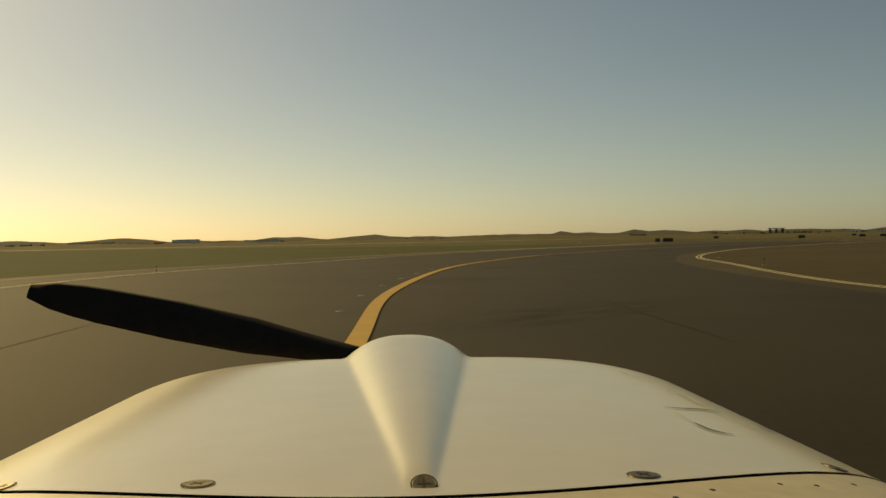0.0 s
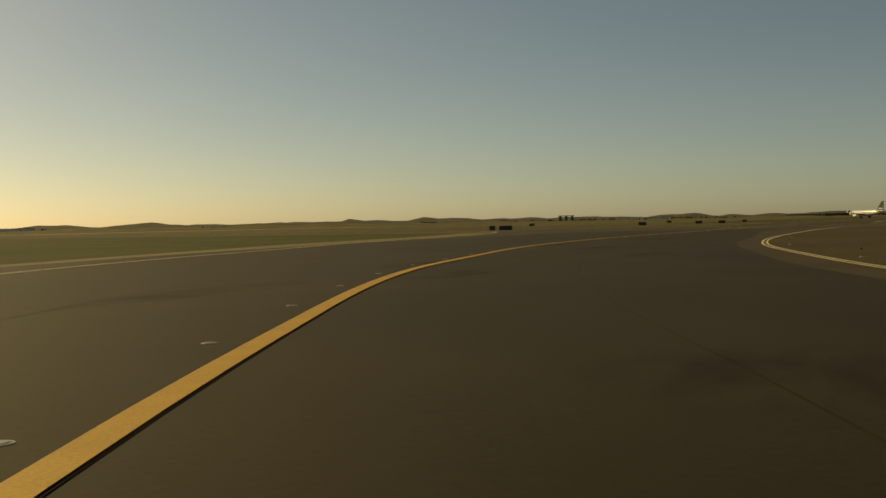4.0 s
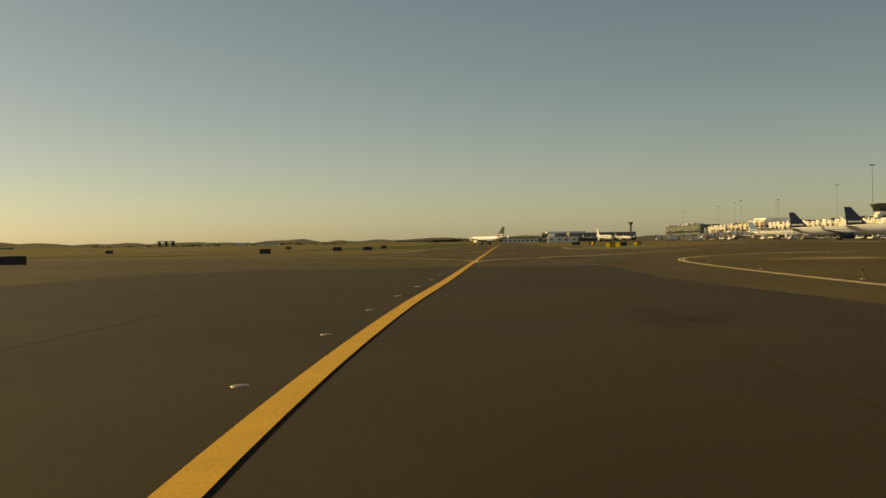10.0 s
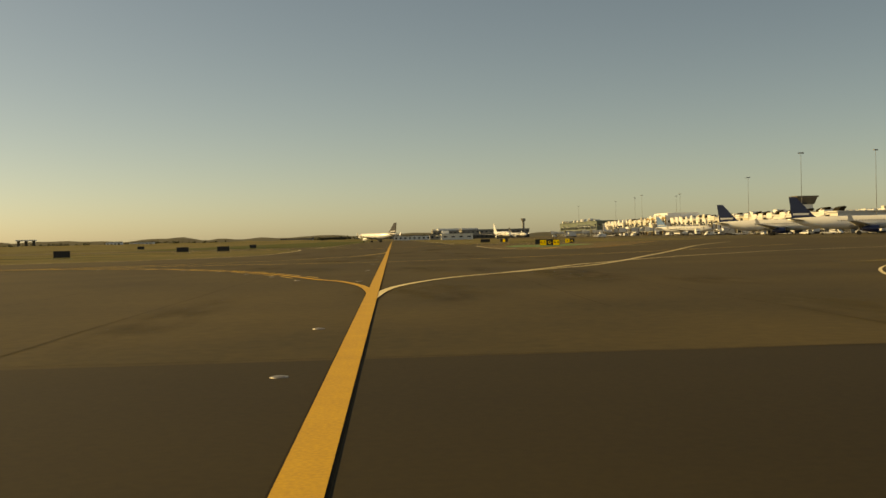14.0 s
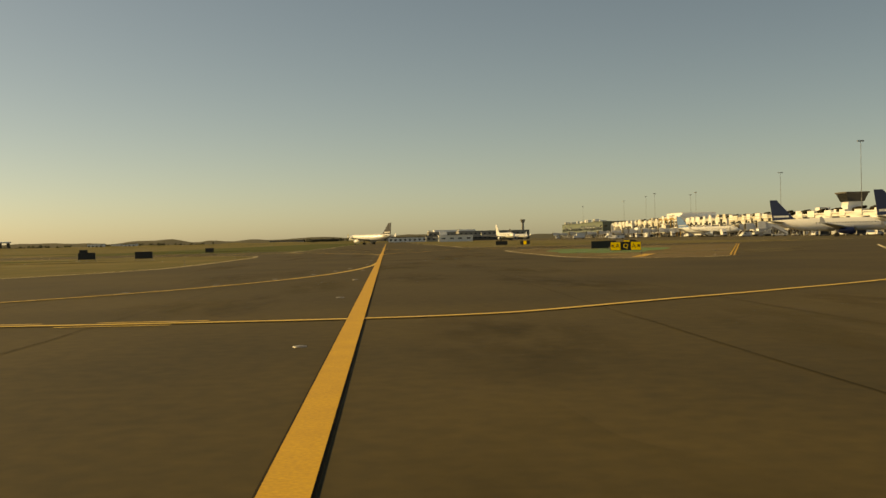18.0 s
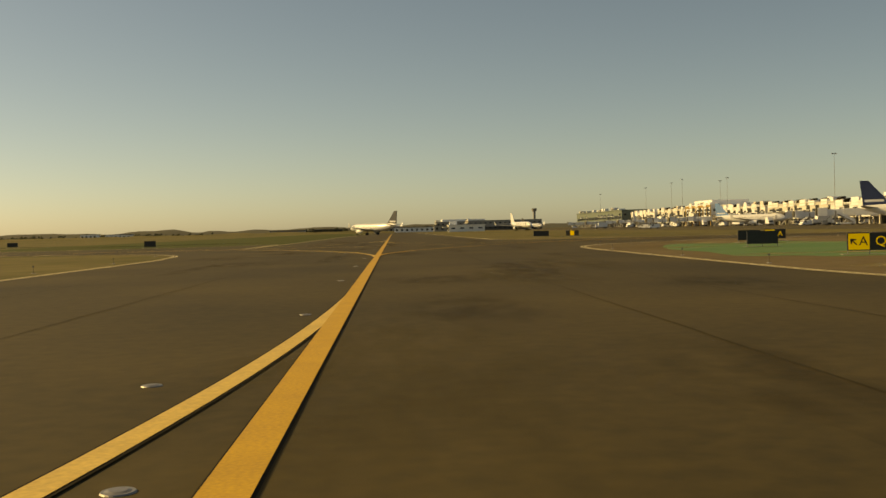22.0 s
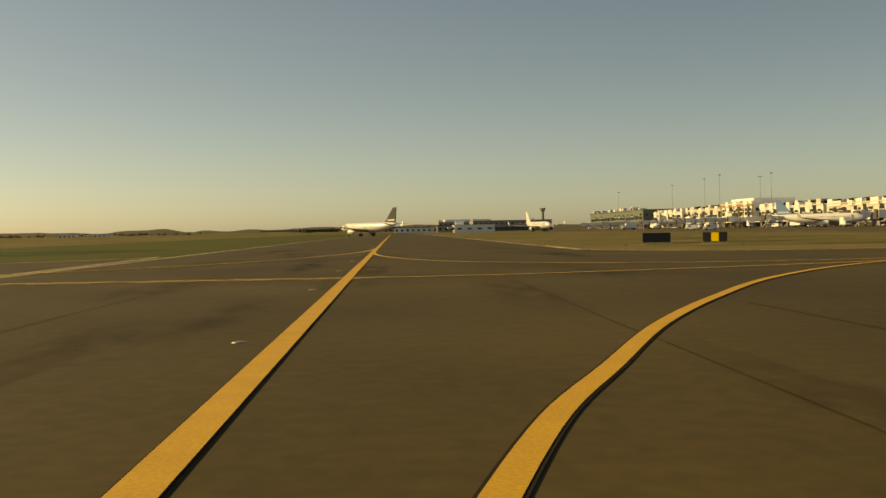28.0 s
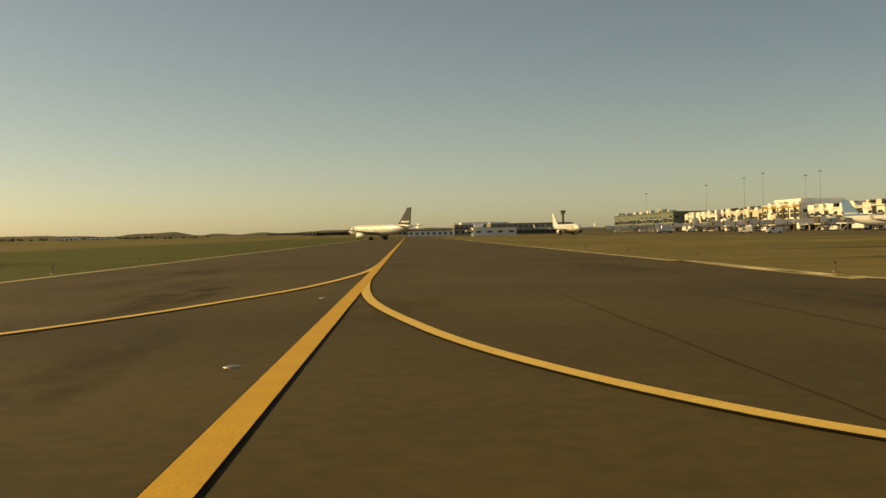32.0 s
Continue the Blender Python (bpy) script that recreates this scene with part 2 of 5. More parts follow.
def part(name, bm, material, parent=None, label="", smooth=False):
    me = bpy.data.meshes.new(name)
    bm.normal_update()
    bm.to_mesh(me)
    bm.free()
    me.materials.append(material)
    if smooth:
        for f in me.polygons:
            f.use_smooth = True
    ob = new(name, me)
    ob.parent = parent
    if label:
        ob["label"] = label
    return ob


def again(name, ob, m, parent=None):
    """Another object on the mesh of ob."""
    o = new(name, ob.data)
    o.parent = parent if parent is not None else ob.parent
    o.matrix_basis = m
    return o


def box(x0, x1, y0, y1, z0, z1, bevel=0.0, bm=None):
    bm = bm or bmesh.new()
    r = bmesh.ops.create_cube(bm, size=1, matrix=Matrix.LocRotScale(
        ((x0 + x1) / 2, (y0 + y1) / 2, (z0 + z1) / 2), None, (x1 - x0, y1 - y0, z1 - z0)))
    if bevel:
        edges = {e for v in r["verts"] for e in v.link_edges}
        bmesh.ops.bevel(bm, geom=list(edges), offset=bevel, segments=2, affect="EDGES", profile=0.6)
    return bm


def tube(p, q, r0, r1=None, n=10, bm=None):
    """A tapered rod from p to q."""
    bm = bm or bmesh.new()
    p, q = Vector(p), Vector(q)
    m = Matrix.Translation((p + q) / 2) @ (q - p).to_track_quat("Z", "Y").to_matrix().to_4x4()
    bmesh.ops.create_cone(bm, cap_ends=True, segments=n, radius1=r0, radius2=r0 if r1 is None else r1, depth=(q - p).length, matrix=m)
    return bm


def loft(rings, closed=True, caps=True):
    """A skin over rings of equally many points."""
    bm = bmesh.new()
    vs = [[bm.verts.new(p) for p in ring] for ring in rings]
    n = len(vs[0])
    for a, b in zip(vs, vs[1:]):
        for i in range(n if closed else n - 1):
            j = (i + 1) % n
            bm.faces.new((a[i], a[j], b[j], b[i]))
    if caps and closed:
        bm.faces.new(list(reversed(vs[0])))
        bm.faces.new(vs[-1])
    bmesh.ops.recalc_face_normals(bm, faces=bm.faces)
    return bm


def ribbon(points, width, z, bm=None):
    """A flat painted line along points (x, y)."""
    bm = bm or bmesh.new()
    pts = [Vector(p) for p in points]
    prev = None
    for i, p in enumerate(pts):
        d = (pts[min(i + 1, len(pts) - 1)] - pts[max(i - 1, 0)]).normalized()
        side = Vector((-d.y, d.x)) * width / 2
        l, r = bm.verts.new((*(p + side), z)), bm.verts.new((*(p - side), z))
        if prev:
            bm.faces.new((prev[0], prev[1], r, l))
        prev = (l, r)
    return bm


def sheet(points, z, bm=None):
    bm = bm or bmesh.new()
    f = bm.faces.new([bm.verts.new((x, y, z)) for x, y in points])
    f.normal_update()
    if f.normal.z < 0:
        f.normal_flip()
    return bm


def blotch(cx, cy, rx, ry, seed, n=36):
    rnd = random.Random(seed)
    ph = [rnd.uniform(0, 6.28) for _ in range(4)]
    out = []
    for i in range(n):
        a = 6.2832 * i / n
        k = 1 + 0.18 * math.sin(2 * a + ph[0]) + 0.12 * math.sin(3 * a + ph[1]) + 0.08 * math.sin(5 * a + ph[2]) + 0.05 * math.sin(9 * a + ph[3])
        out.append((cx + rx * k * math.cos(a), cy + ry * k * math.sin(a)))
    return out


def laid(name, bm, material, label, category, kind="structure", group="", smooth=False):
    ob = part(name, bm, material, None, "", smooth)
    return tagged(ob, label, category, group, kind)


def smooth_line(points, n=8):
    """A curve that glides through the points."""
    p = [Vector(q) for q in points]
    out = []
    for i in range(len(p) - 1):
        a, b, c, d = p[max(i - 1, 0)], p[i], p[i + 1], p[min(i + 2, len(p) - 1)]
        for k in range(n):
            u = k / n
            out.append(0.5 * (2 * b + (c - a) * u + (2 * a - 5 * b + 4 * c - d) * u * u + (3 * b - a - 3 * c + d) * u ** 3))
    return out + [p[-1]]


def beside(line, off):
    """The line moved off metres to its left."""
    out = []
    for i, p in enumerate(line):
        d = (line[min(i + 1, len(line) - 1)] - line[max(i - 1, 0)]).normalized()
        out.append(p + Vector((-d.y, d.x)) * off)
    return out


def steps(line, first, gap):
    """Places along a line, gap metres apart, with the way it runs there."""
    out, left = [], first
    for p, q in zip(line, line[1:]):
        d = q - p
        while left <= d.length:
            out.append((p + d * (left / d.length), d.normalized()))
            left += gap
        left -= d.length
    return out


# ---- ground ----
CENTRE = smooth_line([(110, -339), (92, -317), (75, -297.5), (57.5, -276.6), (44.6, -260.6), (28.7, -236.5), (18.6, -216), (11.8, -199), (7.4, -182.5), (3.6, -166), (1.5, -150),
                      (0.3, -134), (-0.1, -115), (0, -95), (0, -60)])
LEFT_EDGE = [(110, -372), (95, -352), (60, -310), (24.4, -265), (12.5, -247), (2.7, -224), (-7.5, -201), (-13.5, -183), (-18.5, -164), (-23.5, -146), (-28, -120), (-33, -92), (-41, -66), (-56, -38), (-75, -27), (-260, -23)]
LEFT_MID = [(-260, 20), (-70, 20), (-40, 24), (-25, 34), (-18.5, 48), (-17, 62), (-17, 98), (-17.5, 108), (-19.5, 121), (-26, 132), (-38, 139), (-60, 142), (-260, 142)]
LEFT_FAR = [(-260, 184), (-60, 182), (-40, 182), (-26, 187), (-18.5, 197), (-17, 215), (-17, 1000)]
left_edge, left_mid, left_far = smooth_line(LEFT_EDGE), smooth_line(LEFT_MID), smooth_line(LEFT_FAR)
bm = bmesh.new()
bmesh.ops.create_grid(bm, x_segments=60, y_segments=60, size=4700)
laid("ground", bm, M_GRASS, "dry brown airfield grass reaching the horizon", "ground")
laid("apron_road", sheet([(90, -60), (520, -60), (520, 1500), (90, 1500)], 0.010), M_APRON, "brown asphalt apron before the terminal", "apron")
laid("taxiway_road", sheet([tuple(p) for p in left_edge + left_mid + left_far] + [(100, 1000), (100, -20), (150, -40), (150, -372)], 0.014), M_ASPHALT_OLD,
     "brown bleached asphalt taxiway with two crossings", "taxiway")
dark = beside(CENTRE, 24.0)[:-30] + [Vector((-24, -120)), Vector((-22, -78)), Vector((-15, -70)), Vector((10, -69.5)), Vector((10.2, -95))] + list(reversed(beside(CENTRE, -15.0)[:-26]))
laid("taxiway_road", sheet([tuple(p) for p in dark], 0.018), M_ASPHALT, "newer dark asphalt laid through the bend", "taxiway")

RIGHT_NEAR = smooth_line([(128, -330), (100, -302), (78, -276), (59.9, -253), (53, -242.5), (44.4, -227.4), (35.8, -212.5), (29.3, -196), (23.8, -177), (20.4, -162), (18.2, -144), (17.2, -124), (16.8, -105), (16.6, -86),
                          (17, -68), (18, -57), (20.2, -47.8), (25.7, -37), (35, -27), (47, -21), (95, -14)])
RIGHT_MID = smooth_line([(29.5, 54), (28.5, 51), (25.5, 49.2), (21.5, 50.5), (18.6, 54), (17.2, 62), (17.1, 75), (17.3, 95), (17.6, 109), (19.2, 119), (23.8, 127.3), (32, 135.5), (45, 142), (58, 144.5)])
RIGHT_FAR = smooth_line([(95, 172), (60, 175), (32, 177.5), (22.8, 182), (19, 189), (17.8, 198), (17.5, 215), (17.5, 260), (17.5, 1000)])
laid("infield_ground", sheet([tuple(p) for p in RIGHT_NEAR] + [(95, -60), (140, -60), (140, -330)], 0.022), M_DIRT, "bare brown infield island inside the bend", "infield")
laid("infield_ground", sheet([tuple(p) for p in RIGHT_MID] + [(60, 138)], 0.022), M_TAN, "bare tan infield island with straw streaks", "infield")
laid("infield_ground", sheet([tuple(p) for p in RIGHT_FAR] + [(88, 1000), (92, 400)], 0.022), M_GRASS, "patchy dry grass island between taxiway and apron", "infield")
green = [(x + 0.22 * (y - 100), y) for x, y in blotch(29.5, 99, 6.8, 25.0, 8)]
laid("painted_ground", sheet(green, 0.026), M_GREEN, "green painted pavement on the infield island", "pavement")
shoulder = [tuple(p) for p in beside(left_edge, 1.0)][:96] + [tuple(p) for p in reversed(beside(left_edge, 6.5)[:96])]
laid("shoulder_ground", sheet(shoulder, 0.010), M_SHOULDER, "pale sandy shoulder along the taxiway edge", "shoulder")
field = [tuple(p) for p in beside(left_edge, 6.8)][:100] + [(-300, -20), (-420, -60), (-330, -330), (-60, -520)]
laid("grass_strip", sheet(field, 0.006), M_GREENGRASS, "green grass field beside the taxiway", "grass")
far_field = [tuple(p) for p in left_far[20:]] + [(-75, 1000), (-75, 192)]
laid("grass_strip", sheet(far_field, 0.008), M_GREENGRASS, "greener mown grass along the straight taxiway", "grass")
laid("runway_road", sheet([(-520, -700), (-450, -700), (-450, 1800), (-520, 1800)], 0.016), M_CONCRETE, "far pale concrete runway across the grass", "runway")
laid("dirt_strip", sheet([(-150, 60), (-62, 52), (-66, 78), (-150, 90)], 0.018), M_DIRT, "bare earth strip in the dry grass", "earth")
laid("dirt_strip", sheet([(-900, 300), (-530, 260), (-530, 300), (-900, 380)], 0.018), M_DIRT, "bare earth strip in the dry grass", "earth")

# painted lines
Z1, Z2 = 0.030, 0.034
whole = CENTRE + [Vector((0, y)) for y in range(-40, 660, 20)]
laid("line_border", ribbon(whole, 0.46, Z1), M_TAR, "black border under the yellow centre line", "marking")
laid("centre_line", ribbon(whole, 0.40, Z2 + 0.012), M_YELLOW, "worn yellow taxiway centre line", "marking")
LEADS = [
    [(0, -52), (-0.5, -46), (-1.6, -41), (-2.8, -38.3), (-4.2, -34), (-5.5, -30.3), (-7.3, -25.9), (-9.7, -21), (-12.5, -16.7), (-17, -11), (-24, -6), (-33, -3.4), (-60, -3), (-250, -3)],
    [(0, -55), (0.8, -47), (3.4, -39.5), (7.5, -33.5), (12.6, -26), (17, -16), (21.2, -5.2), (28, 12), (44, 54), (62, 93)],
    [(-30, -3.2), (-19, -3.4), (-5.5, -4.6), (0, -4.8), (2.9, -4.4), (4.8, -3.5), (8.7, -0.6), (13, 2.4), (20, 8), (34, 22), (54, 44)],
    [(0, 70), (-0.1, 54), (-0.8, 40.4), (-2.3, 29.2), (-4.1, 22.2), (-6, 17), (-9.2, 10.8), (-14, 5.2), (-22, 0.6), (-33, -2.4)],
    [(-250, 152), (-60, 152), (-20, 150.2), (-10, 149.5), (0, 148.7), (5, 148.7), (9, 149.4), (18, 152), (40, 159.2), (95, 171.5)],
    [(0, 97), (-0.6, 105), (-1.9, 112.5), (-3.4, 118), (-5, 122.6), (-8.1, 130.3), (-11.9, 138.1), (-17, 144.8), (-25, 149.8), (-38, 152.3)],
    [(0, 99), (0.4, 106), (1.6, 112), (3.2, 118), (4.7, 122), (6.9, 127.6), (10, 134), (14.6, 142.2), (21, 150.5), (28, 156), (39, 159.6)],
    [(0, 208), (0.1, 196), (0.6, 186), (1.7, 178.5), (3.1, 172.4), (5.2, 167), (7.6, 163.8), (10.2, 161.3), (14.5, 158.6), (22, 157), (34, 158.8)],
    [(0, 224), (-0.4, 207), (-1.8, 194), (-3.6, 186), (-5.2, 180.5), (-7.2, 175.5), (-9.9, 170), (-14, 164.5), (-21, 159), (-32, 154.8)],
    [(6.2, -35.4), (9.5, -29.5), (12.9, -23), (20.9, -11.6), (29.8, -1.9), (39.2, 5.4), (55, 13), (80, 20)],
]
leads = [smooth_line(p) for p in LEADS]
for k, line in enumerate(leads):
    laid("lead_border", ribbon(line, 0.38, Z1 + 0.0003 * (k + 1)), M_TAR, "black border under a yellow lead line", "marking")
    laid("lead_line", ribbon(line, 0.30, Z2 + 0.001 * (k + 1)), (M_YELLOW, M_YELLOW_PALE, M_YELLOW_MID, M_YELLOW_MID, M_YELLOW_MID, M_YELLOW_MID, M_YELLOW, M_YELLOW_MID, M_YELLOW_MID, M_YELLOW_PALE)[k],
         "worn yellow lead line curving through the crossing", "marking")
# dashes on both sides of the lines that lead on to a runway
for line, first, count in ((leads[0], 16.5, 16), (leads[2], 1.0, 7), (leads[5], 18.0, 14), (leads[4], 212.0, 11)):
    for off in (-0.55, 0.55):
        row = beside(line, off)
        for p, d in steps(row, first + (0.6 if off > 0 else 0), 3.65)[:count]:
            along = steps(row, 0, 0.68)
            k0 = min(range(len(along)), key=lambda i: (along[i][0] - p).length)
            fine = [q for q, _ in along[k0:k0 + 5]]
            laid("line_dash", ribbon(fine, 0.15, Z2), M_YELLOW_MID, "short yellow dash beside the line", "marking", group="line dashes")


def edge_pair(line, paint=M_YELLOW_PALE, label="pale yellow double taxiway edge line"):
    for off in (0.15, 0.47):
        laid("edge_line", ribbon(beside(line, off), 0.15, Z2 - 0.002), paint, label, "marking")


edge_pair(RIGHT_NEAR)
edge_pair(RIGHT_MID)
edge_pair([RIGHT_MID[-1], Vector((60, 138)), Vector((30.5, 57)), *RIGHT_MID[:9]], M_YELLOW, "fresh yellow double taxiway edge line")
edge_pair(RIGHT_FAR)
edge_pair([p for p in reversed(left_edge)])
edge_pair([p for p in reversed(left_mid)])
edge_pair([p for p in reversed(left_far)])
laid("yellow_block", ribbon([(21.9, 55), (26.2, 67)], 1.0, 0.030), M_YELLOW, "yellow painted bar on the infield island", "marking")
for x0, y0, x1, y1 in ((95, 20, 200, 40), (100, 100, 180, 96), (104, 130, 104, 900), (150, 250, 154, 900)):
    laid("apron_line", ribbon([(x0, y0), (x1, y1)], 0.3, Z2), M_YELLOW_PALE, "pale yellow line on the apron", "marking")

# seams and stains
lanes = [[(6.2, -60), (6.4, 30), (6.1, 120), (6.3, 260)], [(10.2, -69), (10.4, 40), (10.1, 150), (10.3, 300)], [(-5.9, -69), (-6.1, 50), (-5.8, 160), (-6, 300)],
         [(-11.4, -69), (-11.2, 60), (-11.5, 300)], [(-17, -69.4), (10, -69.6)]]
for off in (6.5, 12.5, -6.5, 18.0):
    lanes.append([tuple(p) for p in beside(CENTRE, off)[24:-6:6]])
for s in lanes:
    fine = []
    for p, q in zip(s, s[1:]):
        n = max(6, int(math.dist(p, q) / 2.5))
        for i in range(n):
            k = i / n
            x, y = p[0] + (q[0] - p[0]) * k, p[1] + (q[1] - p[1]) * k
            fine.append((x + 0.09 * noise.noise((x * 0.3, y * 0.3, 0)), y + 0.09 * noise.noise((x * 0.3, y * 0.3, 7))))
    fine.append(s[-1])
    laid("asphalt_seam", ribbon(fine, 0.03, 0.0255 - 0.0002 * lanes.index(s)), M_SEAL, "dark tar-sealed joint in the asphalt", "seam")
rs = random.Random(3)
for k in range(46):
    y = -60 + k * 6.2
    x = rs.choice((-9, -5, -2.2, 2.2, 6, 9, 13)) + rs.uniform(-1.5, 1.5)
    laid("asphalt_stain", sheet(blotch(x, y, rs.uniform(0.9, 2.6), rs.uniform(5, 13), k + 1), 0.0192 + 0.00006 * k), M_OIL, "oil-darkened patch on the asphalt", "stain")
for k in range(22):
    y = -64 + k * 13
    laid("dust_stain", sheet(blotch(rs.uniform(-13, 13), y, rs.uniform(1.4, 3.4), rs.uniform(5, 12), k + 131), 0.0226 + 0.00006 * k), M_DUST, "pale dusty wear on the asphalt", "stain")
for k in range(14):
    p = CENTRE[30 + k * 5] + Vector((rs.uniform(-6, 10), rs.uniform(-3, 3)))
    laid("asphalt_stain", sheet(blotch(p.x, p.y, rs.uniform(1.5, 3), rs.uniform(4, 9), k + 231), 0.0240 + 0.00006 * k), M_OIL, "oil-darkened patch on the asphalt", "stain")
for k, (cx, cy, rx, ry) in enumerate(((24, 66, 6, 3.0), (27, 84, 9, 2.6), (22, 59, 4, 2), (30, 122, 10, 3), (36, 112, 12, 2.5), (40, 128, 14, 3), (24, 104, 4, 2.4), (34, 74, 5, 3), (38, 66, 8, 1.4), (41, 77, 10, 1.6), (44, 89, 12, 1.8), (44, 101, 12, 2.0), (42, 222, 22, 3.0), (48, 246, 24, 4), (52, 285, 26, 6), (40, -30, 16, 3), (30, -60, 7, 8), (60, -150, 16, 20))):
    laid("straw_patch", sheet(blotch(cx, cy, rx, ry, k + 51), 0.0272 + 0.0001 * k), M_STRAW, "bleached straw streak on the infield island", "grass")
for k, (cx, cy, rx, ry) in enumerate(((-52, 70, 26, 9), (-60, 110, 34, 10), (-44, 230, 20, 26), (38, 214, 16, 4), (-110, 260, 45, 24), (-330, 420, 110, 40), (-120, 100, 40, 10))):
    laid("grass_patch", sheet(blotch(cx, cy, rx, ry, k + 71), 0.0295 + 0.0004 * k), M_LUSH, "greener streak in the dry airfield grass", "grass")
for k, (cx, cy, rx, ry) in enumerate(((-95, 63, 40, 5), (-44, 92, 22, 4), (-120, 205, 38, 9), (40, 196, 18, 4), (44, 240, 20, 5), (-300, 300, 80, 16), (-60, 40, 26, 4))):
    laid("earth_patch", sheet(blotch(cx, cy, rx, ry, k + 91), 0.0335 + 0.0004 * k), M_EARTH, "bare brown earth showing through the grass", "earth")


# ---- the light aircraft over whose nose the drive begins ----
YAW, ROLL, CU = 2.962, 0.791, 0.0045
STAND = pose(PATH[0][1], PATH[0][2], EYE - 1.5, 0, 0, PATH[0][3] + 2.0)
VF, RF, HN, HF, W0, W1, NEXP, HB = 1.4529, 0.2131, -0.2251, -0.2521, 0.6727, 0.6356, 3.486, 0.3377
VS, SB = 0.5554, 0.5318


def cowl_z(u, v):
    """Height of the cowling's skin at u across and v ahead."""
    s = (v - 0.5) / (VF - 0.5)
    e = min(1, max(0, (v - (VF - RF)) / RF))
    rnd = 1 - math.sqrt(max(0, 1 - e * e))
    h = HN + (HF - HN) * s - 0.07 * rnd
    w = W0 + (W1 - W0) * s - 0.04 * rnd
    c = max(0, 1 - abs(u / w) ** NEXP) ** (1 / NEXP)
    z = h - HB * (1 - c)
    k = (v - 0.602) / (1.25 - 0.602)
    if k > 0:
        r = 0.016 + 0.094 * k
        x = (u + 0.012 * k - 0.004) / r
        if abs(x) < 1.1:
            g = max(0, 1 - abs(x) ** 2.5) ** 0.92 if abs(x) < 0.96 else 0
            edge = max(0, 1 - 0.96 ** 2.5) ** 0.92
            if abs(x) >= 0.96:
                g = edge * max(0, (1.1 - abs(x)) / 0.14) ** 2
            z += min(0.047, 0.005 + 0.040 * k) * g
    return z


def cowl_w(v):
    s = (v - 0.5) / (VF - 0.5)
    e = min(1, max(0, (v - (VF - RF)) / RF))
    return W0 + (W1 - W0) * s - 0.04 * (1 - math.sqrt(max(0, 1 - e * e)))


plane = thing("light_aircraft", STAND, "cream-white light aircraft with a long nose standing on the taxiway", "aircraft")
mid = [i / 100 for i in range(-84, 85)]
dense = [i / 400 for i in range(-80, 81)]
span = sorted(set(mid + dense + [sg * math.sin(radians(a)) for sg in (-1, 1) for a in (59, 62, 65, 68, 71, 74, 77, 80, 83, 85, 87, 88.5, 89.4, 90)]))


def skin(vlist, lead=None):
    rings = []
    for k in vlist:
        ring = []
        for s in span:
            v = k if lead is None else lead(s * W0, k)
            v = min(v, VF)
            w = cowl_w(v)
            ring.append((s * w, v, cowl_z(s * w, v) + 1.5))
        l, r = ring[0], ring[-1]
        ring = [(l[0] * 0.97, l[1], l[2] - 0.34), (l[0], l[1], l[2] - 0.15)] + ring + [(r[0], r[1], r[2] - 0.15), (r[0] * 0.97, r[1], r[2] - 0.34)]
        rings.append(ring)
    return rings


def seam_v(u):
    return VS + SB * u * u


GAP = 0.004
n = 56
upper = skin([i / n for i in range(n + 1)], lambda u, k: (seam_v(u) + GAP) + (VF - seam_v(u) - GAP) * (math.sin(k * math.pi / 2) if k > 0 else 0))
last = [(x * 0.93, y + 0.004, z - 0.05) for x, y, z in upper[-1]]
upper += [last, [(x * 0.8, y - 0.03, z - 0.14) for x, y, z in upper[-1]]]
part("upper_cowling", loft(upper, closed=False), M_COWL, plane, "cream-white cowling with a raised centre ridge", smooth=True)
deck = skin([i / 12 for i in range(13)], lambda u, k: 0.16 + (seam_v(u) - GAP - 0.16) * k)
part("fuselage_deck", loft(deck, closed=False), M_DECK, plane, "white fuselage skin behind the cowling", smooth=True)
strip_a = skin([0, 1], lambda u, k: seam_v(u) - 0.012 + 0.024 * k)
part("cowling_joint", loft([[(x, y, z - 0.004) for x, y, z in r] for r in strip_a], closed=False), M_SEAM, plane, "dirty dark joint line across the nose", smooth=True)
part("lower_cowling", loft([[(x * 0.64, v, 1.5 - 0.62 - d) for x, d in ((-1, 0), (-0.95, 0.16), (-0.6, 0.27), (0, 0.3), (0.6, 0.27), (0.95, 0.16), (1, 0))] for v in (0.2, 0.9, 1.4)],
                           closed=False), M_DECK, plane, smooth=True)
part("nose_bowl", loft([[(x * k, v, 1.5 - 0.62 + z * k2) for x, z in ((-0.6, 0.22), (-0.3, 0.26), (0, 0.27), (0.3, 0.26), (0.6, 0.22), (0.62, 0), (0.55, -0.2), (0, -0.3), (-0.55, -0.2), (-0.62, 0))]
                        for v, k, k2 in ((1.33, 0.96, 0.9), (1.40, 0.85, 0.7), (1.44, 0.4, 0.5))]), M_COWL, plane, smooth=True)


def skin_frame(u, v):
    """Place and tilt on the skin."""
    e = 0.004
    z = cowl_z(u, v) + 1.5
    du, dv = Vector((e, 0, cowl_z(u + e, v) - cowl_z(u - e, v))), Vector((0, e, cowl_z(u, v + e) - cowl_z(u, v - e)))
    du.x, dv.y = 2 * e, 2 * e
    nrm = du.cross(dv).normalized()
    m = nrm.to_track_quat("Z", "Y").to_matrix().to_4x4()
    return Matrix.Translation((u, v, z)) @ m


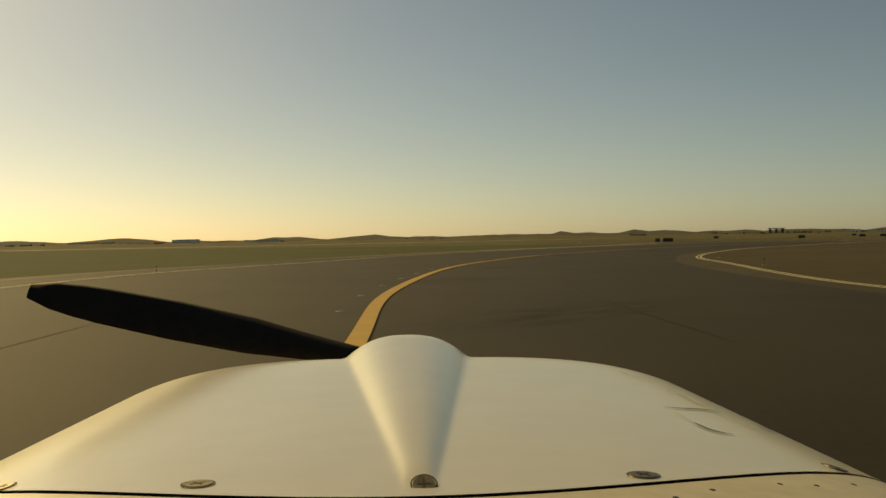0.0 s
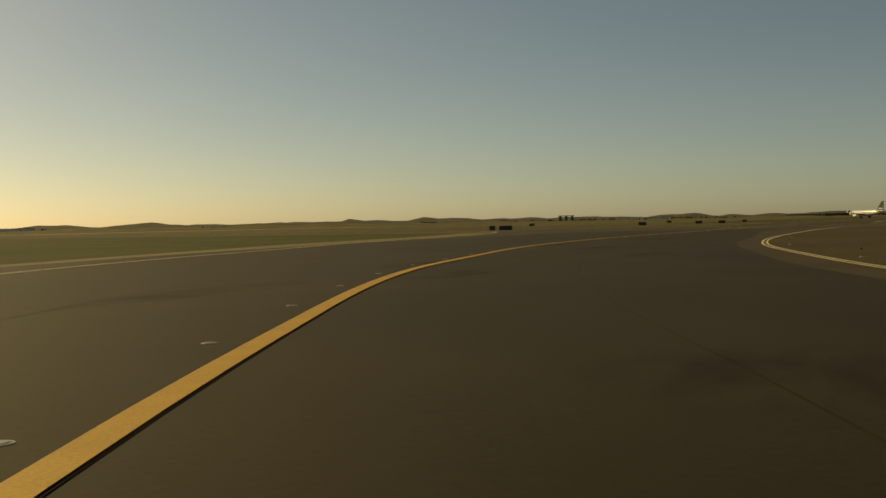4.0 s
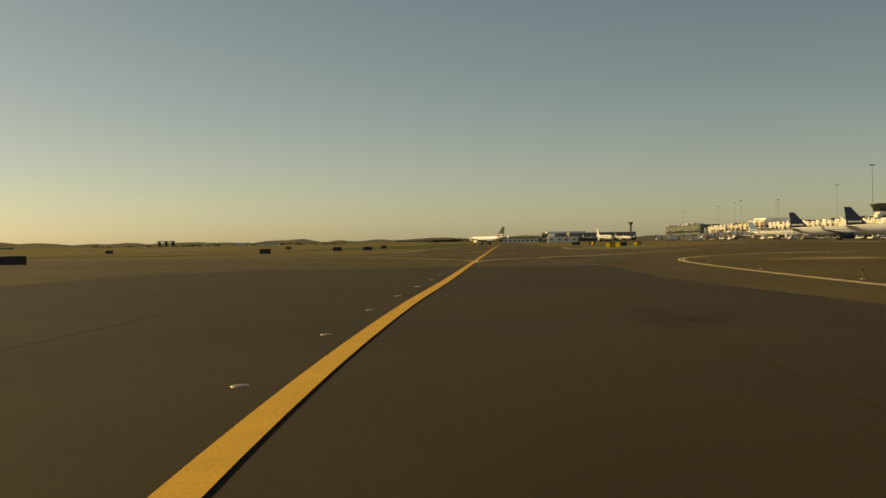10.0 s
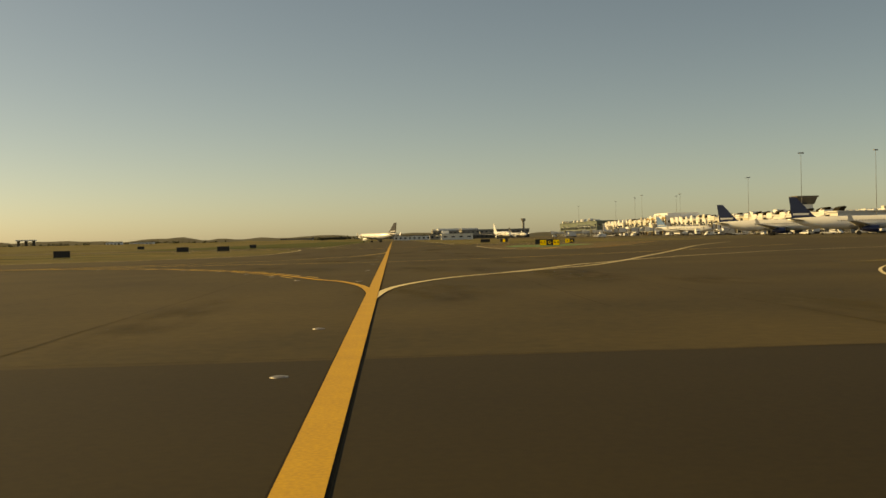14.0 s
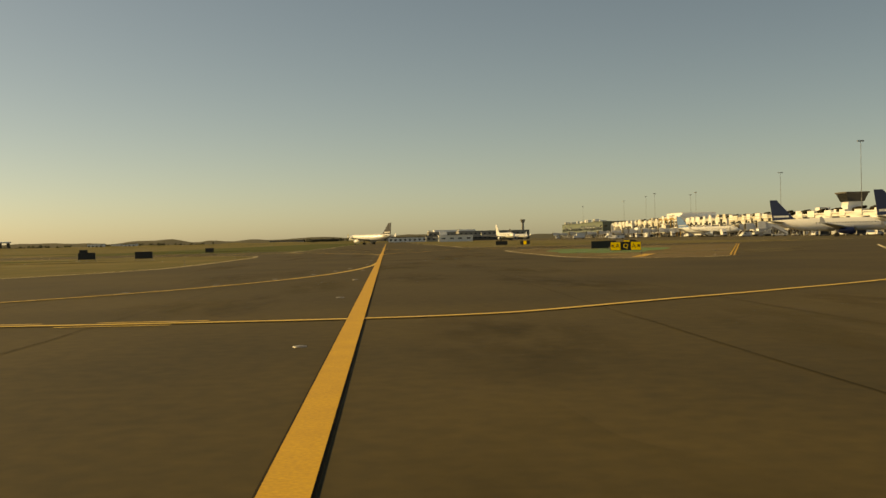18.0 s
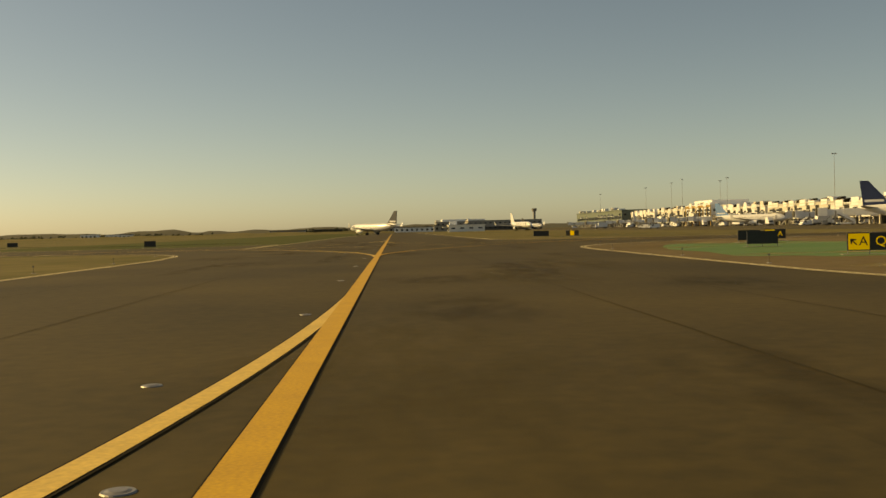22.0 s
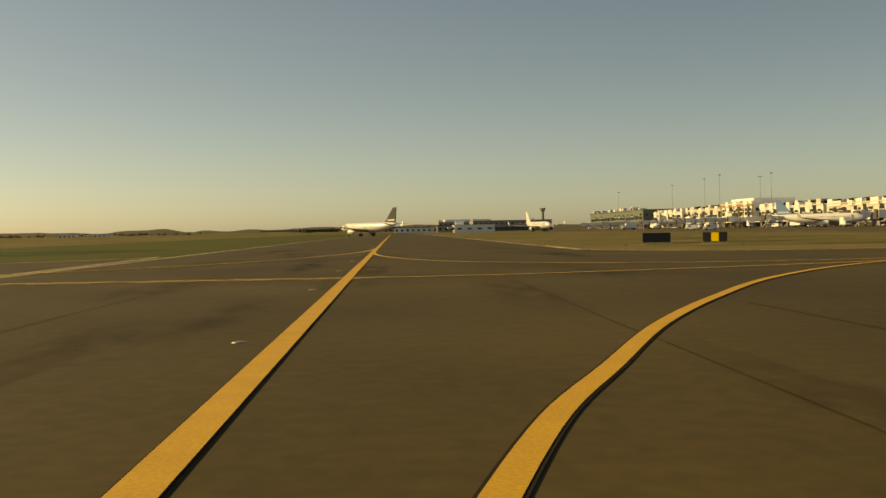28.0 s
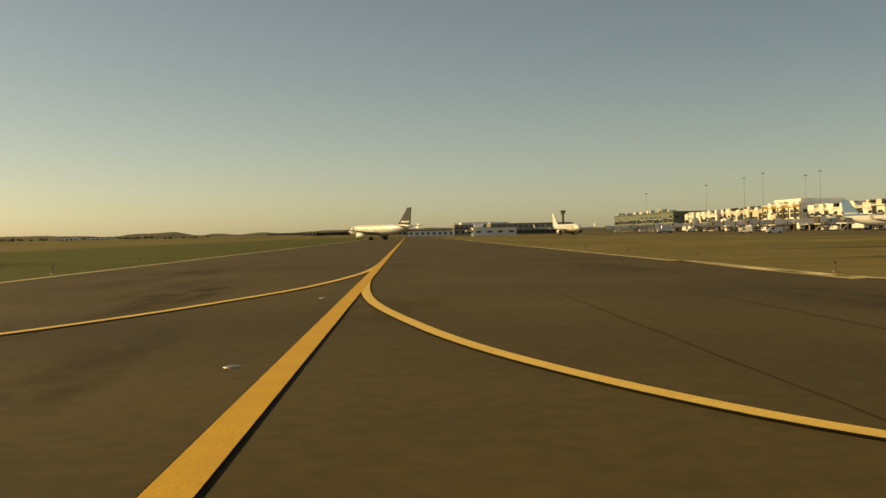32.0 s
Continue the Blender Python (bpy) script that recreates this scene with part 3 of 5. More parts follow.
fast = None
for u, v in ((-0.198, 0.605), (0.008, 0.583), (0.215, 0.602), (0.460, 0.690), (-0.402, 0.655)):
    m = skin_frame(u, v)
    if abs(u) < 0.1:
        m = Matrix.Translation(m.translation + Vector((0, 0, 0.001))) @ pose(0, 0, 0, 15, 0, 0) @ m.to_3x3().to_4x4()
    if fast is None:
        b = tube((0, 0, -0.001), (0, 0, 0.0012), 0.0108, 0.0102, 24)
        ring_bm = bmesh.new()
        for i in range(28):
            a0, a1 = 6.2832 * i / 28, 6.2832 * (i + 1) / 28
            vs = [ring_bm.verts.new((r * math.cos(a), r * math.sin(a), z)) for r, a, z in ((0.0109, a0, 0.0007), (0.0124, a0, 0.0007), (0.0124, a1, 0.0007), (0.0109, a1, 0.0007))]
            ring_bm.faces.new(vs)
        fast = part("fastener", b, M_STEEL, plane, "round slotted steel quarter-turn fastener", smooth=False)
        fast.matrix_basis = m
        rim = part("rim", ring_bm, M_SLOT, fast)
        slot = part("slot", box(-0.006, 0.006, -0.0009, 0.0009, 0.0008, 0.0015), M_SLOT, fast)
        slot2 = part("slot", box(-0.0009, 0.0009, -0.006, 0.006, 0.0008, 0.0014), M_SLOT, fast)
    else:
        f2 = again("fastener", fast, m, plane)
        f2["label"] = fast["label"]
        for o in (rim, slot, slot2):
            again(o.name.split(".")[0], o, Matrix(), f2)
def skin_line(pts, width, name, material, lift=0.0015):
    bm = bmesh.new()
    prev = None
    fine = []
    for (u0, v0), (u1, v1) in zip(pts, pts[1:]):
        fine += [(u0 + (u1 - u0) * i / 10, v0 + (v1 - v0) * i / 10) for i in range(10)]
    fine.append(pts[-1])
    for i, (u, v) in enumerate(fine):
        a, b = Vector(fine[max(i - 1, 0)]), Vector(fine[min(i + 1, len(fine) - 1)])
        d = (b - a).normalized()
        w = width * (0.35 + 0.65 * math.sin(math.pi * (i + 0.5) / len(fine)))
        l, r = (u - d.y * w / 2, v + d.x * w / 2), (u + d.y * w / 2, v - d.x * w / 2)
        q = [bm.verts.new((x, y, cowl_z(x, y) + 1.5 + lift)) for x, y in (l, r)]
        if prev:
            bm.faces.new((prev[0], prev[1], q[1], q[0]))
        prev = q
    return part(name, bm, material, plane)


skin_line([(0.353, 0.897), (0.385, 0.905), (0.42, 0.922), (0.455, 0.940)], 0.005, "oil_door_gap", M_SEAM)
skin_line([(0.358, 0.815), (0.364, 0.785), (0.375, 0.776), (0.388, 0.772)], 0.006, "oil_door_gap", M_SEAM)
# pale line beside the oil door, a glint put into the colour
skin_line([(0.357, 0.885), (0.358, 0.825)], 0.003, "oil_door_gap", M_SCUFF_GLINT)
skin_line([(0.488, 0.868), (0.494, 0.902)], 0.010, "edge_latch", M_SLOT, 0.003)
# scuffs and shoulder highlights, the highlights painted as pale lines
skin_line([(0.385, 1.20), (0.412, 1.155)], 0.006, "paint_scuff", M_SCUFF_GLINT, 0.002)
skin_line([(0.430, 1.09), (0.437, 1.02), (0.436, 0.955)], 0.006, "paint_scuff", M_SCUFF_GLINT, 0.002)
skin_line([(0.452, 0.868), (0.452, 0.835)], 0.004, "paint_scuff", M_SCUFF_GLINT, 0.002)

# paint chips, and painted glints along the right shoulder
rc = random.Random(5)
for i in range(11):
    u0, v0 = 0.392 + 0.058 * i / 10 + rc.uniform(-0.004, 0.004), 1.19 - 0.37 * i / 10
    skin_line([(u0, v0), (u0 + rc.uniform(0.001, 0.006), v0 - rc.uniform(0.008, 0.022))], rc.uniform(0.002, 0.0045), "paint_chip", M_SCUFF_GLINT, 0.0022)
for u0, v0, u1, v1 in ((-0.335, 0.86, -0.318, 0.868), (-0.37, 0.80, -0.362, 0.806), (-0.24, 0.70, -0.232, 0.703), (0.10, 0.74, 0.104, 0.745), (0.30, 0.66, 0.305, 0.667)):
    skin_line([(u0, v0), (u1, v1)], 0.0016, "paint_chip", M_SCUFF_GLINT, 0.0018)

# deck rivets
riv = None
for i in range(-9, 10):
    u = i * 0.055 + 0.012 * math.sin(i * 2.3)
    v = seam_v(u) - 0.03 - 0.006 * math.cos(i * 1.7)
    m = skin_frame(u, v)
    if riv is None:
        riv = part("rivet", tube((0, 0, -0.001), (0, 0, 0.0006), 0.0026, 0.0020, 8), M_SEAM, plane)
        riv.matrix_basis = m
    else:
        again("rivet", riv, m, plane)

# propeller at rest, one blade out to the left
HUB = Vector((0.0, 1.60, 1.5 - 0.33))
spin_rings = []
for k in range(9):
    a = k / 8 * math.pi / 2
    spin_rings.append([(0.13 * math.cos(a) * math.cos(t) + 0.0001 * math.cos(t), HUB.y - 0.05 + 0.26 * math.sin(a), HUB.z - 0.10 + (0.13 * math.cos(a) + 0.0001) * math.sin(t))
                       for t in [6.2832 * i / 20 for i in range(20)]])
part("spinner", loft(spin_rings), M_COWL, plane, "white propeller spinner", smooth=True)
for turn in (0, 180):
    rings = []
    for k in range(15):
        r = 0.10 + 0.83 * k / 14
        tw = radians(52 - 34 * k / 14)
        ch = (0.050 + 0.050 * min(1, k / 5) - 0.025 * max(0, (k - 8) / 6)) * {12: 0.95, 13: 0.82, 14: 0.45}.get(k, 1)
        th = 0.034 - 0.026 * k / 14
        ring = []
        for i in range(12):
            t = 6.2832 * i / 12
            x, y = ch / 2 * math.cos(t), th / 2 * math.sin(t)
            ring.append((-r, x * math.sin(tw) + y * math.cos(tw), x * math.cos(tw) - y * math.sin(tw)))
        rings.append(ring)
    bl = part("propeller_blade", loft(rings), M_PROP, plane, "matt black metal propeller blade at rest", smooth=True)
    bl.matrix_basis = Matrix.Translation(HUB) @ pose(0, 0, 0, 0, 12.0 + turn, 0)
# the nose is drawn out to its true length and set level with the eye
level = pose(0, 0, 1.5, 0, 0, YAW) @ pose(0, 0, 0, 0, ROLL, 0) @ Matrix.Translation((CU, 0, -1.5))
short_eye = pose(0, 0, 1.5, -1.528, 0, 0) @ pose(0, 0, 0, 0, -1.24, 0)
first_eye = pose(PATH[0][1], PATH[0][2], EYE, 0, 0, PATH[0][3]) @ pose(0, 0, 0, PATH[0][4], 0, 0)
drawn = STAND.inverted() @ first_eye @ pose(0, 0, 0, 0, -1.24, 0) @ Matrix.Diagonal((1, 1.517, 1, 1)) @ short_eye.inverted() @ level
for ob in plane.children:
    if ob.matrix_basis == Matrix():
        ob.data.transform(drawn)
    else:
        ob.matrix_basis = drawn @ ob.matrix_basis
# unseen cabin shell, added to close the aircraft and hold skylight off the deck
tub, roof = [], []
for v, w, d in ((0.16, 0.655, 0.62), (-0.4, 0.66, 0.66), (-1.1, 0.62, 0.64), (-1.7, 0.52, 0.56), (-2.3, 0.36, 0.42), (-3.0, 0.20, 0.26)):
    top = 1.5 - 0.24 + 0.03 * max(0, -v - 1)
    ring = [(w * math.cos(radians(a)), v, top - d * max(0, math.sin(radians(a))) ** 0.75) for a in range(0, 181, 12)]
    tub.append(ring)
for v, w, z in ((-0.06, 0.46, 0.33), (-0.3, 0.52, 0.36), (-0.9, 0.54, 0.36), (-1.5, 0.46, 0.28), (-2.0, 0.36, 0.10)):
    roof.append([(w * math.sin(radians(a)), v, 1.5 + z - 0.13 * (1 - math.cos(radians(a))) ) for a in range(-80, 81, 10)])
part("fuselage_shell", loft(tub, closed=False), M_DECK, plane, "white fuselage sides and belly", smooth=True)
part("cabin_roof", loft(roof, closed=False), M_DECK, plane, "curved white cabin roof, unseen, added behind the eye", smooth=True)
for sg in (-1, 1):
    part("door_post", tube((sg * 0.63, -0.85, 1.25), (sg * 0.53, -0.90, 1.74), 0.03, 0.03, 8), M_DECK, plane)
    part("rear_post", tube((sg * 0.50, -1.75, 1.28), (sg * 0.43, -1.55, 1.68), 0.04, 0.03, 8), M_DECK, plane)
part("glareshield", box(-0.58, 0.58, -0.35, 0.15, 1.5 - 0.34, 1.5 - 0.30, 0.015), M_PROP, plane, "matt dark glareshield")
for sg in (-1, 1):
    part("main_leg", tube((sg * 0.55, -0.9, 0.62), (sg * 1.0, -0.95, -0.2), 0.035, 0.03, 10), M_POST, plane)
    part("main_wheel", tube((sg * 1.0 - 0.07, -0.95, -0.165), (sg * 1.0 + 0.07, -0.95, -0.165), 0.185, 0.185, 22), M_RUBBER, plane, "black main wheel tyre")
part("nose_leg", tube((0, 1.58, -0.18), (0, 1.5, 0.75), 0.03, 0.035, 12), M_POST, plane)
wheel = part("nose_wheel", tube((-0.06, 1.58, -0.18), (0.06, 1.58, -0.18), 0.17, 0.17, 24), M_RUBBER, plane, "black nose wheel tyre", smooth=False)
# ---- signs, lights and small things on the field ----
def letters(txt, size, material, parent, m, name="letter"):
    cu = bpy.data.curves.new("letters", "FONT")
    cu.body, cu.size, cu.extrude, cu.align_x, cu.align_y = txt, size, 0.004, "CENTER", "CENTER"
    tmp = bpy.data.objects.new("letters", cu)
    scene.collection.objects.link(tmp)
    dg = bpy.context.evaluated_depsgraph_get()
    me = bpy.data.meshes.new_from_object(tmp.evaluated_get(dg))
    bpy.data.objects.remove(tmp)
    me.materials.clear()
    me.materials.append(material)
    ob = new(name, me)
    ob.parent = parent
    ob.matrix_basis = m
    return ob


def arrow_bm(angle, s):
    bm = bmesh.new()
    pts = [(-0.06, -0.42), (0.06, -0.42), (0.06, 0.08), (0.26, -0.10), (0.34, 0.0), (0.0, 0.42), (-0.34, 0.0), (-0.26, -0.10), (-0.06, 0.08)]
    f = bm.faces.new([bm.verts.new((x * s, y * s, 0)) for x, y in pts])
    r = bmesh.ops.extrude_face_region(bm, geom=[f])
    bmesh.ops.translate(bm, verts=[v for v in r["geom"] if isinstance(v, bmesh.types.BMVert)], vec=(0, 0, 0.006))
    bmesh.ops.rotate(bm, verts=bm.verts, matrix=Matrix.Rotation(radians(angle), 3, "Z"))
    return bm


def taxi_sign(x, y, turn, panels, label, h=0.92, pw=1.08, group="taxiway signs"):
    """panels: list of (face, text, arrow angle); face y yellow, k black, b blank back. Its face looks along -y before it is turned."""
    s = thing("taxiway_sign", pose(x, y, 0.022, 0, 0, turn), label, "airfield sign", group)
    total = pw * len(panels)
    leg_h = 0.22
    part("housing", box(-total / 2 - 0.03, total / 2 + 0.03, -0.10, 0.10, leg_h, leg_h + h, 0.015), M_SIGN_K, s, "black metal sign housing")
    leg = None
    for i in range(len(panels) + 1):
        lx = -total / 2 + total * i / len(panels)
        if leg is None:
            leg = part("leg", tube((0, 0, 0), (0, 0, leg_h + 0.02), 0.03, 0.03, 8), M_POST, s)
            leg.matrix_basis = pose(lx, 0, 0)
        else:
            again("leg", leg, pose(lx, 0, 0), s)
    part("base", box(-total / 2 - 0.3, total / 2 + 0.3, -0.35, 0.35, -0.02, 0.03, 0.01), M_CONCRETE, s, "low concrete footing")
    for i, (face, txt, ang) in enumerate(panels):
        cx = -total / 2 + pw * (i + 0.5)
        if face == "b":
            continue
        pn = part("panel", box(cx - pw / 2 + 0.02, cx + pw / 2 - 0.02, -0.112, -0.098, leg_h + 0.04, leg_h + h - 0.04, 0.004), M_SIGN_Y if face == "y" else M_SIGN_K, s,
                  "bright yellow sign panel" if face == "y" else "black sign panel")
        ink = M_SIGN_R if face == "y" else M_SIGN_Y
        zc = leg_h + h / 2
        dx = 0 if ang is None else (0.22 if ang > 0 else -0.22)
        letters(txt, 0.68, ink, pn, Matrix.Translation((cx + dx, -0.118, zc)) @ pose(0, 0, 0, 90, 0, 0))
        if ang is not None:
            ar = part("arrow", arrow_bm(ang, 0.55), ink, pn)
            ar.matrix_basis = Matrix.Translation((cx - dx * 1.25, -0.118, zc)) @ pose(0, 0, 0, 90, 0, 0)
    return s



taxi_sign(26.6, 78.5, -14, [("y", "A", 45), ("k", "Q", None), ("y", "A", -45)], "yellow and black taxiway direction sign reading A Q A")
taxi_sign(28.4, 100.0, -8, [("b", "", 0)] * 2, "back of a black taxiway sign on the green island", h=0.95)
taxi_sign(33.2, 116.0, -10, [("b", "", 0)] * 2, "back of a black taxiway sign on the green island", h=0.9, pw=0.95)
taxi_sign(37.5, 121.0, -14, [("y", "A", None), ("k", "A", None)], "yellow and black taxiway location sign", h=0.9, pw=0.95)
taxi_sign(38.0, -53.0, -10, [("b", "", 0)] * 2, "black taxiway sign standing inside the bend", h=0.95, pw=1.25)
taxi_sign(27.8, 206.5, -4, [("b", "", 0)] * 3, "long black taxiway sign seen from behind", h=0.95, pw=0.9)
taxi_sign(33.2, 205.0, -24, [("b", "", 0), ("y", "", None), ("k", "", None)], "black taxiway sign with a yellow panel on the grass", h=0.92, pw=0.75)
taxi_sign(-53.2, -38.0, 14, [("b", "", 0)], "small black taxiway sign beside a longer one", h=0.95, pw=1.15)
taxi_sign(-50.3, -37.6, 14, [("b", "", 0)] * 3, "long dark taxiway sign standing in the dry grass", h=0.95, pw=0.9)
taxi_sign(-45.6, 57.0, 8, [("b", "", 0)] * 2, "dark taxiway sign standing in the dry grass", h=0.95)
taxi_sign(-39.3, 107.0, 8, [("b", "", 0)] * 2, "dark taxiway sign standing in the dry grass", h=0.92)
taxi_sign(-31.2, 104.5, 8, [("b", "", 0), ("k", "", None)], "dark taxiway sign with a pale side in the grass", h=0.92)
taxi_sign(-37.0, 186.0, 8, [("b", "", 0)] * 2, "dark taxiway sign standing in the dry grass", h=0.92, pw=0.85)
taxi_sign(-84.0, 255.0, 8, [("b", "", 0)] * 2, "small far dark sign in the dry grass", h=0.95)
taxi_sign(-118.0, 156.0, 8, [("b", "", 0)] * 2, "small far dark sign in the dry grass", h=0.95)


def edge_light(x, y, first=None):
    if first:
        return copy_thing(first, pose(x, y, 0.022))
    s = thing("edge_light", pose(x, y, 0.022), "small blue taxiway edge light on a thin stem", "edge light", "taxiway edge lights")
    part("base_plate", tube((0, 0, 0), (0, 0, 0.03), 0.12, 0.10, 14), M_POST, s)
    part("stem", tube((0, 0, 0.03), (0, 0, 0.34), 0.017, 0.015, 10), M_STEEL, s, "thin worn metal stem")
    part("lens", tube((0, 0, 0.34), (0, 0, 0.42), 0.04, 0.028, 12), M_BLUELAMP, s, "blue glass lens")
    return s


el = edge_light(17.9, 60.5)
for x, y in ((17.8, 71), (18.0, 85), (18.3, 105), (20.6, 120.5), (25.2, 127.6), (21.5, 52.0), (29.0, 56), (17.6, -100), (17.5, -84), (18.2, -66), (19.6, -53.5), (22.4, -44.6), (28.5, -35), (40.0, -25),
             (19.2, -140), (21.9, -164), (27.5, -186), (36.9, -212), (47.6, -231), (61.5, -253), (18.9, 197), (18.3, 214), (18.3, 232), (18.3, 250), (18.3, 272), (20.4, 188), (27.5, 181),
             (-18.2, 66), (-18.1, 82), (-18.3, 98), (-20.6, 120), (-27, 131), (-18.2, 214), (-18.1, 232), (-18.1, 252), (-28.9, -121), (-24.5, -147), (-19.6, -165), (-8.6, -201), (11.2, -247)):
    edge_light(x, y, el)


def pavement_light(x, y, first=None):
    if first:
        return copy_thing(first, pose(x, y, 0.021))
    s = thing("pavement_light", pose(x, y, 0.021), "round metal light set flush in the asphalt", "pavement light", "in-pavement lights")
    part("housing_ring", tube((0, 0, -0.01), (0, 0, 0.006), 0.135, 0.125, 24), M_POST, s, "worn steel ring")
    part("cover", tube((0, 0, 0.006), (0, 0, 0.016), 0.10, 0.07, 20), M_POST, s, "pale domed cover")
    return s


pl = pavement_light(-0.8, 171.7)
for k in range(1, 15):
    pavement_light(-0.8, 171.7 - 15.2 * k, pl)
for k in range(1, 5):
    pavement_light(-0.8, 171.7 + 15.4 * k, pl)
for p, d in steps(beside(CENTRE, 0.85), 55.0, 7.25):
    if p.y < -63:
        pavement_light(p.x, p.y, pl)
for line, first in ((leads[0], 14), (leads[5], 16), (leads[3], 30)):
    for p, d in steps(beside(line, 0.95 if line is not leads[3] else -0.95), first, 5.9)[:7]:
        pavement_light(p.x, p.y, pl)


# ---- airliners ----
def airliner(name, m, label, tail, length=37.6, group="parked airliners", navy_engines=False):
    s = thing(name, m, label, "airliner", group)
    R = 1.98
    zc = 3.75
    prof = [(0, 0.05, -0.45), (0.35, 0.55, -0.38), (1.0, 1.0, -0.28), (2.2, 1.5, -0.14), (4.0, 1.86, -0.03), (6.0, R, 0), (length * 0.62, R, 0), (length * 0.74, 1.85, 0.12),
            (length * 0.85, 1.3, 0.55), (length * 0.94, 0.7, 0.95), (length, 0.18, 1.2)]
    rings = [[(r * math.sin(t), -d, zc + o + r * math.cos(t)) for t in [6.2832 * i / 20 for i in range(20)]] for d, r, o in prof]
    part("fuselage", loft(rings), M_JET, s, "glossy white fuselage", smooth=True)
    part("belly", loft([[(r * math.sin(t), -d, zc - 0.55 + 1.5 * r / R * math.cos(t)) for t in [6.2832 * i / 16 for i in range(16)]] for d, r in
                        ((length * 0.3, 0.4), (length * 0.34, 1.7), (length * 0.5, 1.95), (length * 0.57, 1.7), (length * 0.62, 0.4))]), M_JET_GREY, s, "grey wing fairing", smooth=True)
    part("cockpit_window", loft([[(x * 1.02, -d, zc + o) for x, d, o in ((-1.32, 2.35, 0.72), (-0.7, 1.75, 0.62), (0, 1.6, 0.60), (0.7, 1.75, 0.62), (1.32, 2.35, 0.72))],
                                 [(x * 1.02, -d, zc + o) for x, d, o in ((-1.15, 2.75, 1.16), (-0.6, 2.35, 1.18), (0, 2.25, 1.2), (0.6, 2.35, 1.18), (1.15, 2.75, 1.16))]], closed=False),
         M_GLASS_DK, s, "dark cockpit windows")
    for sg in (-1, 1):
        def foil(x, y0, chord, z, th):
            return [(sg * x, y0 - chord * a, z + th * b) for a, b in ((0, 0), (0.1, 0.5), (0.35, 0.65), (0.7, 0.35), (1, 0), (0.7, -0.2), (0.35, -0.35), (0.1, -0.35))]
        part("wing", loft([foil(1.2, -length * 0.31, 7.2, zc - 1.1, 0.9), foil(6.0, -length * 0.39, 4.6, zc - 0.75, 0.55), foil(16.9, -length * 0.52, 1.6, zc + 0.35, 0.18)]), M_JET_GREY, s, "grey wing", smooth=True)
        part("winglet", loft([foil(16.9, -length * 0.52, 1.6, zc + 0.35, 0.16), foil(17.4, -length * 0.545, 0.8, zc + 2.2, 0.1)]), M_JET, s)
        part("stabilizer", loft([foil(0.6, -length * 0.86, 3.6, zc + 0.9, 0.35), foil(6.2, -length * 0.945, 1.4, zc + 1.4, 0.14)]), M_JET_GREY, s, "grey tailplane", smooth=True)
        ec = Vector((sg * 5.75, -length * 0.335, zc - 1.95))
        eng = part("engine", loft([[(ec.x + r * math.sin(t), ec.y - d, ec.z + r * math.cos(t)) for t in [6.2832 * i / 16 for i in range(16)]] for d, r in
                                   ((-0.1, 0.86), (0.0, 0.98), (0.9, 1.12), (2.4, 1.05), (3.4, 0.78), (4.2, 0.45), (4.6, 0.15))]), tail if navy_engines else M_JET, s, "rounded jet engine", smooth=True)
        part("intake", tube((ec.x, ec.y + 0.12, ec.z), (ec.x, ec.y + 0.08, ec.z), 0.8, 0.8, 16), M_SLOT, eng, "dark engine intake")
        part("pylon", box(ec.x - 0.15, ec.x + 0.15, ec.y - 3.6, ec.y - 0.9, ec.z + 0.8, zc - 0.75), M_JET_GREY, s)
        gear = part("main_gear", tube((sg * 3.5, -length * 0.47, 1.0), (sg * 3.3, -length * 0.47, zc - 1.2), 0.16, 0.2, 8), M_POST, s)
        for o in (-0.45, 0.45):
            part("wheel", tube((sg * 3.5 + o - 0.2, -length * 0.47, 0.58), (sg * 3.5 + o + 0.2, -length * 0.47, 0.58), 0.58, 0.58, 14), M_RUBBER, gear, "black tyre")
    ng = part("nose_gear", tube((0, -length * 0.135, 0.6), (0, -length * 0.13, zc - 1.6), 0.11, 0.14, 8), M_POST, s)
    for o in (-0.26, 0.26):
        part("wheel", tube((o - 0.1, -length * 0.135, 0.4), (o + 0.1, -length * 0.135, 0.4), 0.4, 0.4, 14), M_RUBBER, ng, "black tyre")
    bm = bmesh.new()
    outline = [(-length * 0.765, zc + 1.65), (-length * 0.80, zc + 2.3), (-length * 0.93, zc + 7.9), (-length * 0.985, zc + 7.95), (-length * 0.965, zc + 1.6)]
    a = [bm.verts.new((0.16, y, z)) for y, z in outline]
    b = [bm.verts.new((-0.16, y, z)) for y, z in outline]
    bm.faces.new(a)
    bm.faces.new(list(reversed(b)))
    for i in range(5):
        j = (i + 1) % 5
        bm.faces.new((a[j], a[i], b[i], b[j]))
    bmesh.ops.recalc_face_normals(bm, faces=bm.faces)
    fin_ob = part("tail_fin", bm, tail, s, "painted tail fin")
    part("fin_band", box(-0.175, 0.175, -length * 0.955, -length * 0.835, zc + 2.5, zc + 3.1), M_JET, fin_ob, "pale band of unreadable lettering")
    # cabin windows along both sides
    w0 = None
    for sg in (-1, 1):
        for i in range(22):
            mm = Matrix.Translation((sg * (R - 0.045), -6.0 - i * (length * 0.62 - 6) / 21, zc + 0.55))
            if w0 is None:
                w0 = part("cabin_window", box(-0.02, 0.07, -0.11, 0.11, -0.15, 0.15), M_GLASS_DK, s)
                w0.matrix_basis = mm
            else:
                again("cabin_window", w0, mm, s)
        part("cabin_door", box(sg * (R - 0.09) - 0.06, sg * (R - 0.09) + 0.06, -5.3, -4.4, zc - 0.6, zc + 1.2, 0.03), M_JET_GREY, s)
